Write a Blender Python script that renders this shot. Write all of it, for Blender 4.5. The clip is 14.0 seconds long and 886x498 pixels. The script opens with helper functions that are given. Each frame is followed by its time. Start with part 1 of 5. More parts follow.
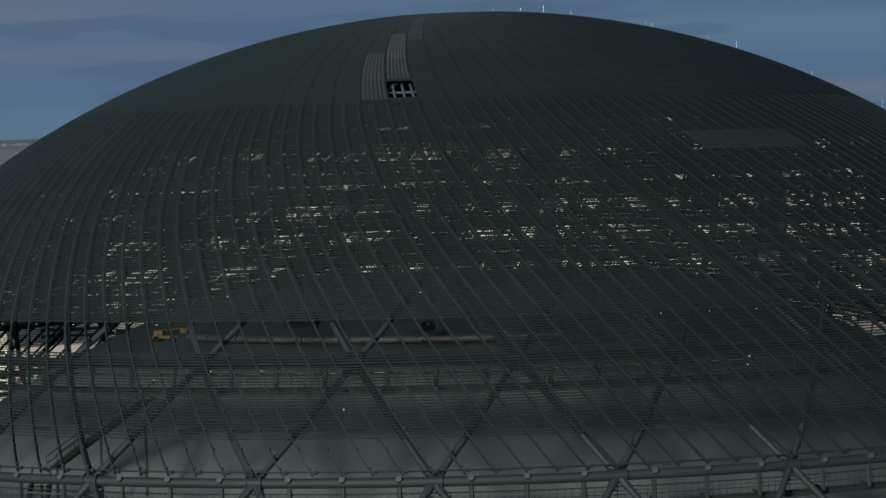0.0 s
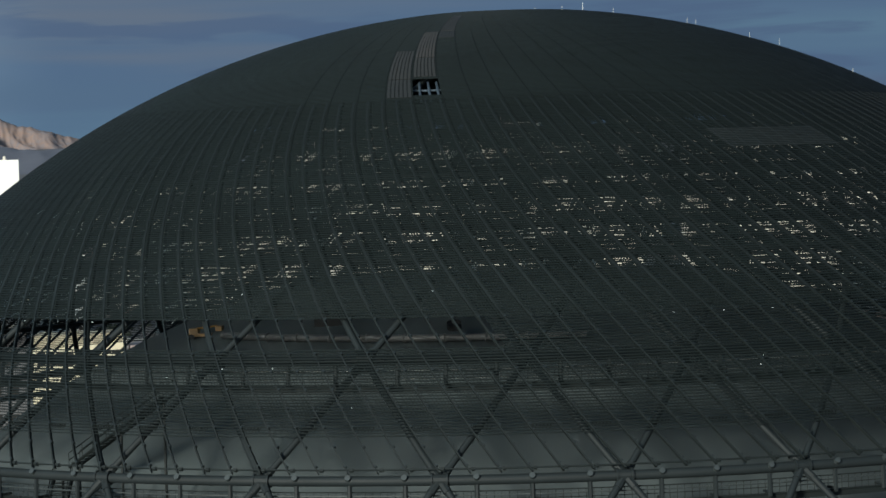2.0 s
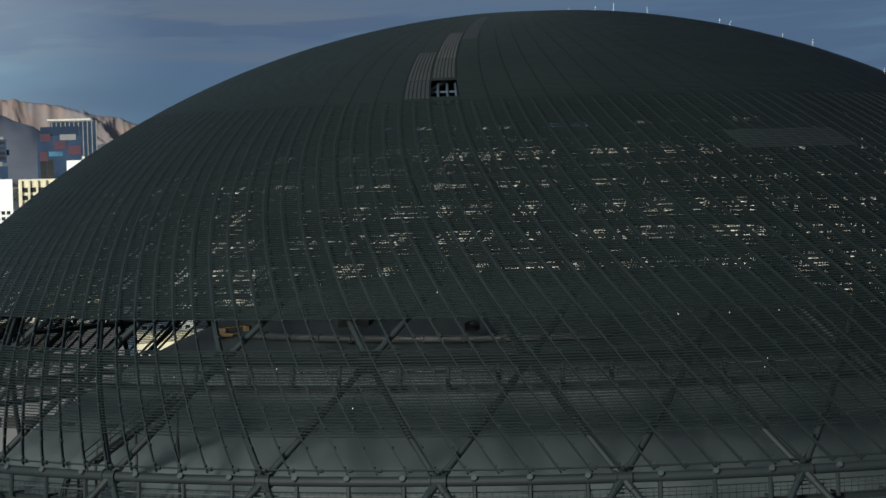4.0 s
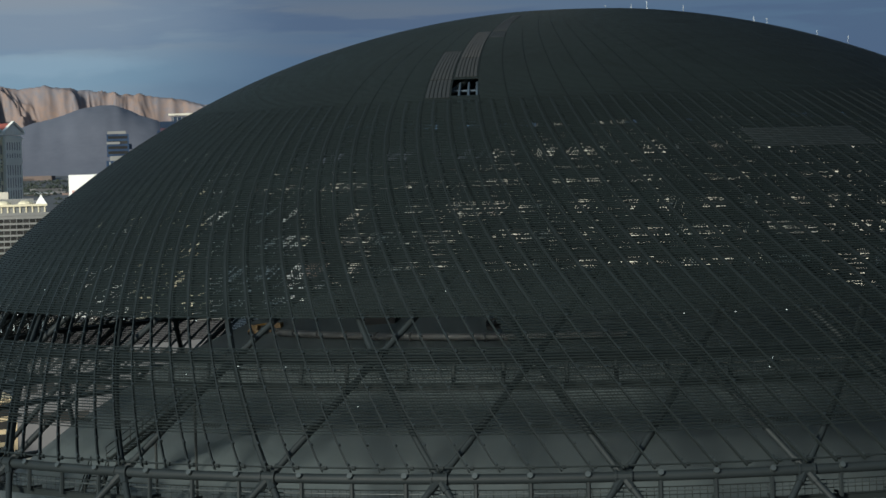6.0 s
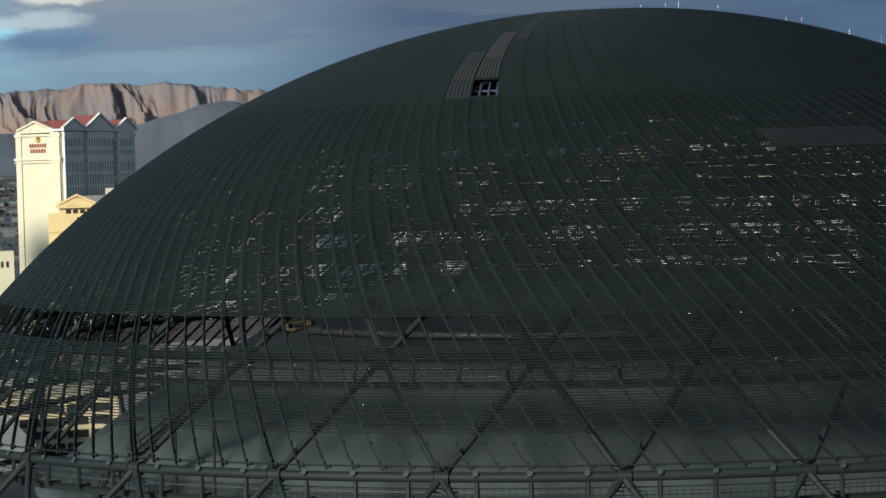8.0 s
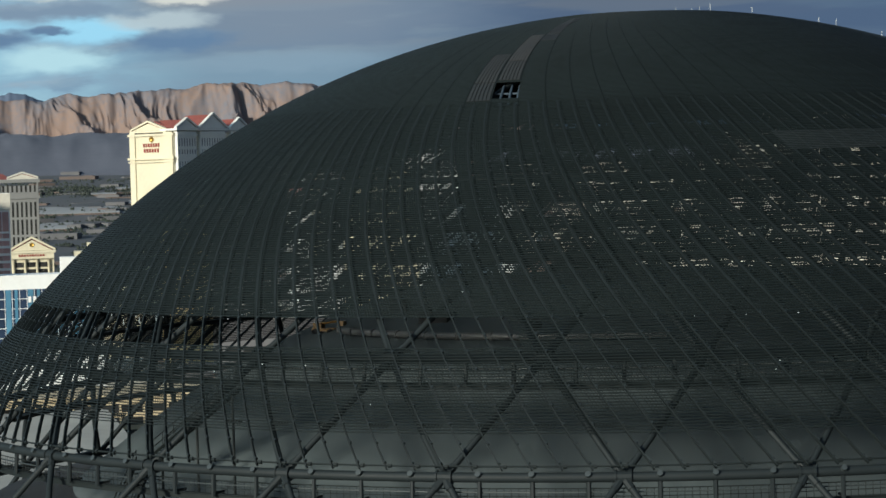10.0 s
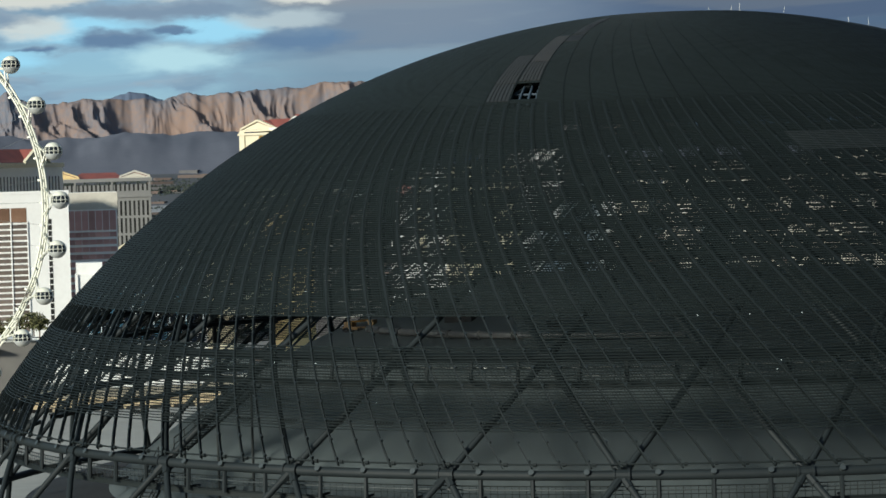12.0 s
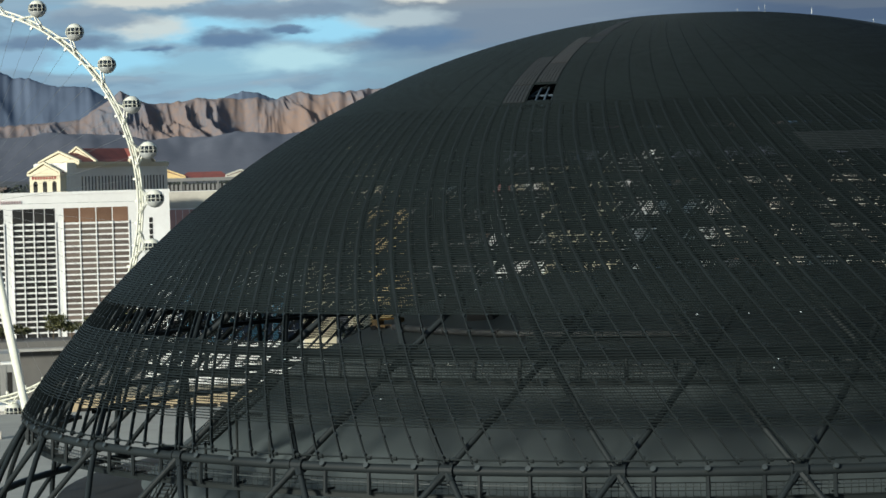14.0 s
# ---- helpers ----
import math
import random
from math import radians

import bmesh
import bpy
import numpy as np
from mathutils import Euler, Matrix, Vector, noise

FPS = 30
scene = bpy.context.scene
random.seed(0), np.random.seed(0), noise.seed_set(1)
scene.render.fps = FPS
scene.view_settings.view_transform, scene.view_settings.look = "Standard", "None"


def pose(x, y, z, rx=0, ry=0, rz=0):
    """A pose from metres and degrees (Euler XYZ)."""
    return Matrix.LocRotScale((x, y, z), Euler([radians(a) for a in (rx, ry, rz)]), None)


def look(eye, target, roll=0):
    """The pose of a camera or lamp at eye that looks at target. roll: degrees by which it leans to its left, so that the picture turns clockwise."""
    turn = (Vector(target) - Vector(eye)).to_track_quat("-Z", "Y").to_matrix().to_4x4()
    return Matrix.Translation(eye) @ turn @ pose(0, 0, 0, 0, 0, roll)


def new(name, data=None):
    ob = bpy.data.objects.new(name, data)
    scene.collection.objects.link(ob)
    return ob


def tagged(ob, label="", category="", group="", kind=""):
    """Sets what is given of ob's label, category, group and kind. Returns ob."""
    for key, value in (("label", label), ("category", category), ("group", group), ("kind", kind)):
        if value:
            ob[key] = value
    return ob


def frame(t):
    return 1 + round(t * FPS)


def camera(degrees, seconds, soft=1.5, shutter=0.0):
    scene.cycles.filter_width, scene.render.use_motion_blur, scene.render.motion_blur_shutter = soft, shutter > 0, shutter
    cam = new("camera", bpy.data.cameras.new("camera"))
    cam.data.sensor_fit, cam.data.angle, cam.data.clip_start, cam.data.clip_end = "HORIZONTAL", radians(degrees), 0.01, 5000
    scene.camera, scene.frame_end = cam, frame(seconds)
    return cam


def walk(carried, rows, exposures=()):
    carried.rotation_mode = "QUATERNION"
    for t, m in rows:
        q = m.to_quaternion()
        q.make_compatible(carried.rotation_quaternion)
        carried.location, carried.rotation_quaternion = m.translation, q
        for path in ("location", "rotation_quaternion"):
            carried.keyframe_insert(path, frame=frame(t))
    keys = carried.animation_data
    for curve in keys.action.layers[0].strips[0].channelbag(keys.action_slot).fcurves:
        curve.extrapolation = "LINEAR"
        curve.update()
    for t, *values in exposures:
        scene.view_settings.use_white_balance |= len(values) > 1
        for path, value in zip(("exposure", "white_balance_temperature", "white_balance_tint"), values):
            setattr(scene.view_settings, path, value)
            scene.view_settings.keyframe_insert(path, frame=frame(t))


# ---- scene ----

# ---------------------------------------------------------------- camera
PATH = [
    (0.0, 149.56, -179.25, 97.14, 40.463, -1.822, -1.674),
    (0.5, 151.18, -177.65, 97.05, 41.289, -1.803, -1.688),
    (1.0, 152.77, -176.06, 96.95, 42.098, -1.783, -1.701),
    (1.5, 154.33, -174.51, 96.86, 42.874, -1.762, -1.715),
    (2.0, 155.83, -172.98, 96.77, 43.608, -1.741, -1.728),
    (2.5, 157.32, -171.49, 96.70, 44.316, -1.720, -1.735),
    (3.0, 158.82, -170.02, 96.66, 45.021, -1.700, -1.728),
    (3.5, 160.39, -168.56, 96.65, 45.741, -1.685, -1.703),
    (4.0, 162.00, -167.11, 96.68, 46.475, -1.675, -1.670),
    (4.5, 163.63, -165.66, 96.72, 47.218, -1.674, -1.642),
    (5.0, 165.26, -164.22, 96.76, 47.963, -1.686, -1.630),
    (5.5, 166.86, -162.76, 96.81, 48.706, -1.709, -1.643),
    (6.0, 168.44, -161.31, 96.84, 49.443, -1.739, -1.669),
    (6.5, 170.01, -159.87, 96.87, 50.173, -1.765, -1.692),
    (7.0, 171.58, -158.45, 96.90, 50.893, -1.781, -1.696),
    (7.5, 173.16, -157.05, 96.92, 51.603, -1.778, -1.671),
    (8.0, 174.74, -155.66, 96.95, 52.307, -1.763, -1.629),
    (8.5, 176.33, -154.26, 96.96, 53.013, -1.743, -1.592),
    (9.0, 177.92, -152.84, 96.98, 53.728, -1.724, -1.577),
    (9.5, 179.50, -151.38, 96.98, 54.456, -1.713, -1.597),
    (10.0, 181.06, -149.89, 96.98, 55.189, -1.707, -1.636),
    (10.5, 182.60, -148.38, 96.98, 55.916, -1.702, -1.672),
    (11.0, 184.12, -146.86, 96.96, 56.629, -1.694, -1.687),
    (11.5, 185.63, -145.35, 96.95, 57.328, -1.684, -1.684),
    (12.0, 187.15, -143.86, 96.92, 58.015, -1.671, -1.671),
    (12.5, 188.72, -142.40, 96.89, 58.695, -1.658, -1.654),
    (13.0, 190.33, -140.97, 96.86, 59.369, -1.645, -1.639),
    (13.5, 191.98, -139.56, 96.82, 60.040, -1.632, -1.625),
    (14.0, 193.64, -138.16, 96.77, 60.708, -1.619, -1.611),
]
FOV = 20.42


def cam_row(x, y, z, yaw, pitch, roll):
    a, b = radians(yaw), radians(pitch)
    way = Vector((-math.sin(a) * math.cos(b), math.cos(a) * math.cos(b), math.sin(b)))
    eye = Vector((x, y, z))
    return look(eye, eye + way * 100, roll)


cam = camera(FOV, 14.0, soft=1.6)
walk(cam, [(r[0], cam_row(*r[1:])) for r in PATH], [(0.0, 0.20, 6000, 4), (14.0, 0.22, 6100, 4)])

# ---------------------------------------------------------------- light
SUN_AZ, SUN_EL = 286.0, 15.0        # degrees: the way towards the sun, from +x turning to +y

sun_data = bpy.data.lights.new("sun", "SUN")
sun_data.energy, sun_data.angle, sun_data.color = 5.0, radians(8.0), (1.0, 0.91, 0.77)
sun = new("sun", sun_data)
sun_way = Vector((math.cos(radians(SUN_AZ)) * math.cos(radians(SUN_EL)), math.sin(radians(SUN_AZ)) * math.cos(radians(SUN_EL)), math.sin(radians(SUN_EL))))
sun.matrix_world = look(sun_way * 300 + Vector((0, 0, 200)), (0, 0, 200))

world = bpy.data.worlds.new("sky")
scene.world = world
world.use_nodes = True
wt = world.node_tree
wt.nodes.clear()


sky = wt.nodes.new("ShaderNodeTexSky")
sky.sky_type = "NISHITA"
sky.sun_disc = False
sky.sun_elevation = radians(SUN_EL)
sky.sun_rotation = radians(90 - SUN_AZ)
sky.air_density, sky.dust_density, sky.ozone_density = 1.0, 0.0, 3.0
coord = wt.nodes.new("ShaderNodeTexCoord")


def sky_map(scale, at):
    m = wt.nodes.new("ShaderNodeMapping")
    m.inputs["Scale"].default_value, m.inputs["Location"].default_value = scale, at
    wt.links.new(coord.outputs["Generated"], m.inputs["Vector"])
    return m


def sky_noise(where, scale, detail, rough, distort):
    n = wt.nodes.new("ShaderNodeTexNoise")
    n.inputs["Scale"].default_value, n.inputs["Detail"].default_value, n.inputs["Roughness"].default_value = scale, detail, rough
    n.inputs["Distortion"].default_value = distort
    wt.links.new(where.outputs["Vector"], n.inputs["Vector"])
    return n.outputs["Fac"]


def sky_mix(fac, a, b, blend="MIX"):
    n = wt.nodes.new("ShaderNodeMix")
    n.data_type, n.blend_type = "RGBA", blend
    for socket, value in ((n.inputs["Factor"], fac), (n.inputs[6], a), (n.inputs[7], b)):
        if isinstance(value, (float, tuple)):
            socket.default_value = value
        else:
            wt.links.new(value, socket)
    return n.outputs[2]


def sky_ramp(source, stops):
    n = wt.nodes.new("ShaderNodeValToRGB")
    n.color_ramp.interpolation = "EASE"
    e = n.color_ramp.elements
    while len(e) < len(stops):
        e.new(0.5)
    for k, (at, c) in enumerate(stops):
        e[k].position, e[k].color = at, (*c, 1)
    wt.links.new(source, n.inputs["Fac"])
    return n.outputs["Color"]


def sky_math(op, a, b):
    n = wt.nodes.new("ShaderNodeMath")
    n.operation = op
    n.use_clamp = True
    for socket, value in zip(n.inputs, (a, b)):
        if isinstance(value, float):
            socket.default_value = value
        else:
            wt.links.new(value, socket)
    return n.outputs[0]


def sky_side(az, lo, hi):
    """0 to 1 as the direction turns towards the azimuth az."""
    d = wt.nodes.new("ShaderNodeVectorMath")
    d.operation = "DOT_PRODUCT"
    wt.links.new(coord.outputs["Generated"], d.inputs[0])
    d.inputs[1].default_value = (math.cos(radians(az)), math.sin(radians(az)), 0)
    r = wt.nodes.new("ShaderNodeMapRange")
    r.interpolation_type = "SMOOTHSTEP"
    r.inputs["From Min"].default_value, r.inputs["From Max"].default_value = lo, hi
    wt.links.new(d.outputs["Value"], r.inputs["Value"])
    return r.outputs[0]


# low cumulus with flat dark bases and pale tops, under a torn pale veil
puffs, puffs_up = sky_map((8.0, 8.0, 34.0), (3.1, 0.4, 0.7)), sky_map((8.0, 8.0, 34.0), (3.1, 0.4, 0.82))
low, low_up = sky_noise(puffs, 2.5, 8.0, 0.50, 0.2), sky_noise(puffs_up, 2.5, 8.0, 0.50, 0.2)
veil = sky_noise(sky_map((5.0, 5.0, 24.0), (1.7, 6.2, 0.3)), 1.8, 5.0, 0.52, 0.5)
clear = sky_mix(1.0, sky.outputs["Color"], (0.080, 0.112, 0.150, 1.0), "MULTIPLY")
thin = sky_mix(sky_ramp(veil, ((0.40, (0, 0, 0)), (0.58, (1, 1, 1)))), clear, sky_ramp(veil, ((0.40, (0.66, 0.80, 0.86)), (0.50, (0.29, 0.43, 0.54)), (0.66, (0.42, 0.49, 0.53)))))
lit = sky_math("MULTIPLY", sky_math("SUBTRACT", low, low_up), 3.0)
body = sky_ramp(low, ((0.50, (0.32, 0.44, 0.54)), (0.58, (0.165, 0.245, 0.340)), (0.70, (0.125, 0.190, 0.275))))
cumulus = sky_mix(lit, body, (0.58, 0.60, 0.58, 1.0))
broken = sky_mix(sky_ramp(low, ((0.485, (0, 0, 0)), (0.565, (1, 1, 1)))), thin, cumulus)
# an even sheet of stratus, in long level streaks, paler towards the west
streak = sky_noise(sky_map((1.6, 1.6, 30.0), (0.2, 3.3, 1.9)), 1.1, 4.0, 0.45, 0.2)
slate = sky_ramp(streak, ((0.34, (0.094, 0.150, 0.215)), (0.50, (0.082, 0.126, 0.198)), (0.64, (0.120, 0.142, 0.185))))
pale = sky_ramp(streak, ((0.36, (0.150, 0.250, 0.340)), (0.50, (0.215, 0.285, 0.350)), (0.62, (0.270, 0.285, 0.300))))
bank = sky_noise(sky_map((6.0, 6.0, 50.0), (5.2, 1.1, 2.6)), 1.2, 5.0, 0.5, 0.3)
shelf = sky_ramp(bank, ((0.50, (0, 0, 0)), (0.57, (0.7, 0.7, 0.7))))
sheet = sky_mix(shelf, sky_mix(sky_side(240, -0.14, -0.02), slate, pale), sky_mix(sky_side(240, -0.14, -0.02), (0.072, 0.105, 0.175, 1.0), (0.135, 0.200, 0.290, 1.0)))
mixed = sky_mix(sky_side(240, 0.0, 0.08), sheet, sky_mix(0.30, (0.222, 0.325, 0.420, 1.0), broken))


def sky_degrees():
    """Azimuth and elevation of the direction in degrees, with torn edges worked into them."""
    xyz = wt.nodes.new("ShaderNodeSeparateXYZ")
    wt.links.new(coord.outputs["Generated"], xyz.inputs[0])
    turn, lift = wt.nodes.new("ShaderNodeMath"), wt.nodes.new("ShaderNodeMath")
    turn.operation, lift.operation = "ARCTAN2", "ARCSINE"
    wt.links.new(xyz.outputs["Y"], turn.inputs[0])
    wt.links.new(xyz.outputs["X"], turn.inputs[1])
    wt.links.new(xyz.outputs["Z"], lift.inputs[0])
    both = wt.nodes.new("ShaderNodeCombineXYZ")
    wt.links.new(turn.outputs[0], both.inputs[0])
    wt.links.new(lift.outputs[0], both.inputs[1])
    n = wt.nodes.new("ShaderNodeVectorMath")
    n.operation = "MULTIPLY"
    n.inputs[1].default_value = (180 / math.pi, 180 / math.pi, 0)
    wt.links.new(both.outputs[0], n.inputs[0])
    plain = last = n.outputs[0]
    for scale, amount in (((0.55, 1.6, 1), (1.5, 0.42, 0)), ((2.0, 5.0, 1), (0.70, 0.24, 0))):
        m = wt.nodes.new("ShaderNodeMapping")
        m.inputs["Scale"].default_value = scale
        wt.links.new(plain, m.inputs["Vector"])
        n = wt.nodes.new("ShaderNodeTexNoise")
        n.inputs["Scale"].default_value, n.inputs["Detail"].default_value = 1.0, 5.0
        wt.links.new(m.outputs["Vector"], n.inputs["Vector"])
        off = wt.nodes.new("ShaderNodeVectorMath")
        off.operation = "SUBTRACT"
        off.inputs[1].default_value = (0.5, 0.5, 0.5)
        wt.links.new(n.outputs["Color"], off.inputs[0])
        add = wt.nodes.new("ShaderNodeVectorMath")
        add.operation = "MULTIPLY_ADD"
        add.inputs[1].default_value = amount
        wt.links.new(off.outputs[0], add.inputs[0])
        wt.links.new(last, add.inputs[2])
        last = add.outputs[0]
    return last


ragged = sky_degrees()


def cloud(under, az, el, wide, tall, colour, top=None, share=1.0, soft=0.45):
    """One cloud or gap in the cover: where it hangs, half its width and height in degrees, its base and its top."""
    at = wt.nodes.new("ShaderNodeVectorMath")
    at.operation = "SUBTRACT"
    at.inputs[1].default_value = (az, el, 0)
    wt.links.new(ragged, at.inputs[0])
    size = wt.nodes.new("ShaderNodeVectorMath")
    size.operation = "DIVIDE"
    size.inputs[1].default_value = (wide, tall, 1)
    wt.links.new(at.outputs[0], size.inputs[0])
    dist = wt.nodes.new("ShaderNodeVectorMath")
    dist.operation = "LENGTH"
    wt.links.new(size.outputs[0], dist.inputs[0])
    edge = wt.nodes.new("ShaderNodeMapRange")
    edge.interpolation_type = "SMOOTHSTEP"
    for key, value in (("From Min", 1 + soft), ("From Max", 1 - soft), ("To Min", 0.0), ("To Max", share)):
        edge.inputs[key].default_value = value
    wt.links.new(dist.outputs["Value"], edge.inputs["Value"])
    if top:
        split = wt.nodes.new("ShaderNodeSeparateXYZ")
        wt.links.new(size.outputs[0], split.inputs[0])
        colour = sky_mix(sky_math("ADD", sky_math("MULTIPLY", split.outputs["Y"], 0.7), 0.15), (*colour, 1.0), (*top, 1.0))
    else:
        colour = (*colour, 1.0)
    return sky_mix(edge.outputs[0], under, colour)


CYAN, PALE, CREAM = (0.325, 0.590, 0.740), (0.430, 0.610, 0.660), (0.60, 0.585, 0.535)
DARK, GREY, LAVENDER = (0.115, 0.188, 0.300), (0.200, 0.270, 0.355), (0.196, 0.230, 0.286)
for spot in ((148.3, 3.9, 3.2, 0.80, LAVENDER, None, 0.75, 0.8), (142.5, 2.05, 3.2, 0.35, (0.085, 0.130, 0.195), None, 0.6, 0.8),
             (156.4, 3.62, 1.5, 0.26, CYAN), (153.3, 3.55, 1.2, 0.28, CYAN), (154.0, 2.88, 1.3, 0.30, PALE), (158.6, 2.95, 1.5, 0.26, CYAN),
             (157.4, 3.72, 0.9, 0.24, CREAM, None, 0.8), (151.6, 3.74, 1.2, 0.24, (0.46, 0.52, 0.54), None, 0.8), (160.6, 3.00, 1.2, 0.18, (0.27, 0.40, 0.52))):   # gaps and thin places
    mixed = cloud(mixed, *spot)
for spot in ((155.5, 3.42, 1.0, 0.19, DARK, GREY), (154.2, 3.57, 0.5, 0.11, DARK, GREY), (151.2, 3.30, 1.3, 0.24, DARK, GREY), (159.7, 3.38, 1.6, 0.18, (0.140, 0.205, 0.300), GREY),
             (158.5, 3.92, 1.1, 0.22, GREY, (0.33, 0.38, 0.43)), (154.2, 4.03, 2.2, 0.18, (0.185, 0.250, 0.335), (0.26, 0.32, 0.39)), (157.4, 3.21, 0.5, 0.07, DARK, GREY), (149.0, 2.72, 2.4, 0.22, (0.230, 0.310, 0.385), None, 0.6),
             (157.4, 4.28, 1.5, 0.16, CREAM), (150.9, 4.22, 0.8, 0.13, CREAM), (153.8, 4.36, 1.5, 0.12, CREAM, None, 0.7)):
    mixed = cloud(mixed, *spot)
back = wt.nodes.new("ShaderNodeBackground")
back.inputs["Strength"].default_value = 1.0
wt.links.new(mixed, back.inputs["Color"])
wout = wt.nodes.new("ShaderNodeOutputWorld")
wt.links.new(back.outputs["Background"], wout.inputs["Surface"])

# ---------------------------------------------------------------- materials


def material(name, base, second=None, rough=0.6, metal=0.0, scale=1.0, fine=14.0, bump=0.0, bump_scale=20.0, vary=0.0, spec=0.5):
    """Two-scale mottled surface; vary shifts the tone from object to object."""
    m = bpy.data.materials.new(name)
    m.use_nodes = True
    nt = m.node_tree
    bsdf = nt.nodes["Principled BSDF"]
    bsdf.inputs["Metallic"].default_value = metal
    bsdf.inputs["Specular IOR Level"].default_value = spec
    second = second or tuple(c * 0.7 for c in base)
    tc = nt.nodes.new("ShaderNodeTexCoord")
    big, small = nt.nodes.new("ShaderNodeTexNoise"), nt.nodes.new("ShaderNodeTexNoise")
    big.inputs["Scale"].default_value, big.inputs["Detail"].default_value = scale, 4.0
    small.inputs["Scale"].default_value, small.inputs["Detail"].default_value = fine, 3.0
    nt.links.new(tc.outputs["Object"], big.inputs["Vector"])
    nt.links.new(tc.outputs["Object"], small.inputs["Vector"])
    both = nt.nodes.new("ShaderNodeMath")
    both.operation = "MULTIPLY_ADD"
    both.inputs[1].default_value = 0.35
    nt.links.new(small.outputs["Fac"], both.inputs[0])
    half = nt.nodes.new("ShaderNodeMath")
    half.operation = "MULTIPLY"
    half.inputs[1].default_value = 0.65
    nt.links.new(big.outputs["Fac"], half.inputs[0])
    nt.links.new(half.outputs[0], both.inputs[2])
    ramp = nt.nodes.new("ShaderNodeValToRGB")
    ramp.color_ramp.elements[0].position, ramp.color_ramp.elements[0].color = 0.36, (*second, 1)
    ramp.color_ramp.elements[1].position, ramp.color_ramp.elements[1].color = 0.62, (*base, 1)
    nt.links.new(both.outputs[0], ramp.inputs["Fac"])
    last = ramp.outputs["Color"]
    if vary:
        info = nt.nodes.new("ShaderNodeObjectInfo")
        rng = nt.nodes.new("ShaderNodeMapRange")
        rng.inputs["To Min"].default_value, rng.inputs["To Max"].default_value = 1 - vary, 1 + vary
        nt.links.new(info.outputs["Random"], rng.inputs["Value"])
        hsv = nt.nodes.new("ShaderNodeHueSaturation")
        nt.links.new(rng.outputs[0], hsv.inputs["Value"])
        nt.links.new(last, hsv.inputs["Color"])
        last = hsv.outputs["Color"]
    nt.links.new(last, bsdf.inputs["Base Color"])
    rr = nt.nodes.new("ShaderNodeMapRange")
    rr.inputs["To Min"].default_value, rr.inputs["To Max"].default_value = max(0.05, rough - 0.12), min(1.0, rough + 0.12)
    nt.links.new(small.outputs["Fac"], rr.inputs["Value"])
    nt.links.new(rr.outputs[0], bsdf.inputs["Roughness"])
    if bump:
        bn = nt.nodes.new("ShaderNodeTexNoise")
        bn.inputs["Scale"].default_value, bn.inputs["Detail"].default_value = bump_scale, 5.0
        nt.links.new(tc.outputs["Object"], bn.inputs["Vector"])
        bp = nt.nodes.new("ShaderNodeBump")
        bp.inputs["Strength"].default_value = bump
        nt.links.new(bn.outputs["Fac"], bp.inputs["Height"])
        nt.links.new(bp.outputs["Normal"], bsdf.inputs["Normal"])
    return m


M_SLAT = material("black_slat", (0.0080, 0.0122, 0.0118), (0.0060, 0.0092, 0.0088), rough=0.65, scale=0.12, fine=2.0, vary=0.10, spec=0.2)
M_JOINT = material("joint_black", (0.006, 0.008, 0.008), rough=0.8, spec=0.1)
M_SLAT_GREY = material("grey_slat", (0.021, 0.024, 0.023), (0.013, 0.016, 0.0155), rough=0.6, scale=0.5)
M_RAIL = material("rail_steel", (0.0108, 0.0148, 0.0148), (0.0080, 0.0112, 0.0112), rough=0.6, scale=0.4, spec=0.25)
M_PIPE = material("painted_pipe", (0.0140, 0.0190, 0.0205), (0.0098, 0.0136, 0.0148), rough=0.65, scale=0.3, fine=5.0, spec=0.25)
M_KNOB = material("clip_steel", (0.019, 0.025, 0.026), (0.013, 0.017, 0.018), rough=0.4, metal=0.3)
M_CLIP = material("galvanised_clip", (0.046, 0.056, 0.057), (0.030, 0.037, 0.038), rough=0.5, metal=0.2)
M_GALV = material("galvanised_rail", (0.30, 0.31, 0.30), (0.16, 0.17, 0.17), rough=0.4, metal=0.6)
M_DOME = material("grey_membrane", (0.061, 0.077, 0.080), (0.052, 0.065, 0.068), rough=0.9, scale=0.08, fine=0.9, bump=0.05)
M_BLACK = material("black_membrane", (0.012, 0.013, 0.014), rough=0.8)
# three strengths of a sky reflection painted on the shell
M_SHEEN = material("tan_panel", (0.036, 0.031, 0.024), (0.026, 0.023, 0.019), rough=0.6, scale=0.7)
M_SHEEN_DIM = material("sheen_strip_dim", (0.0185, 0.0178, 0.0150), (0.0150, 0.0145, 0.0125), rough=0.7, scale=0.7)
M_SHEEN_FAINT = material("sheen_strip_faint", (0.0130, 0.0135, 0.0122), (0.0110, 0.0116, 0.0106), rough=0.7, scale=0.7)
M_DUCT = material("duct_metal", (0.115, 0.118, 0.115), (0.075, 0.077, 0.077), rough=0.5, scale=0.6)
M_WHITE = material("white_paint", (0.80, 0.80, 0.77), (0.72, 0.71, 0.68), rough=0.6, scale=0.05, fine=0.5)
M_CREAM = material("cream_stucco", (0.62, 0.56, 0.40), (0.53, 0.48, 0.35), rough=0.7, scale=0.05, fine=0.6)
M_STONE = material("pale_stone", (0.55, 0.52, 0.44), (0.45, 0.42, 0.36), rough=0.7, scale=0.05, fine=0.6)
M_GLASS = material("dark_window", (0.035, 0.033, 0.030), (0.02, 0.02, 0.02), rough=0.18, scale=0.1, vary=0.35)
M_BRONZE = material("bronze_window", (0.24, 0.145, 0.095), (0.15, 0.085, 0.055), rough=0.2, scale=0.1, vary=0.3)
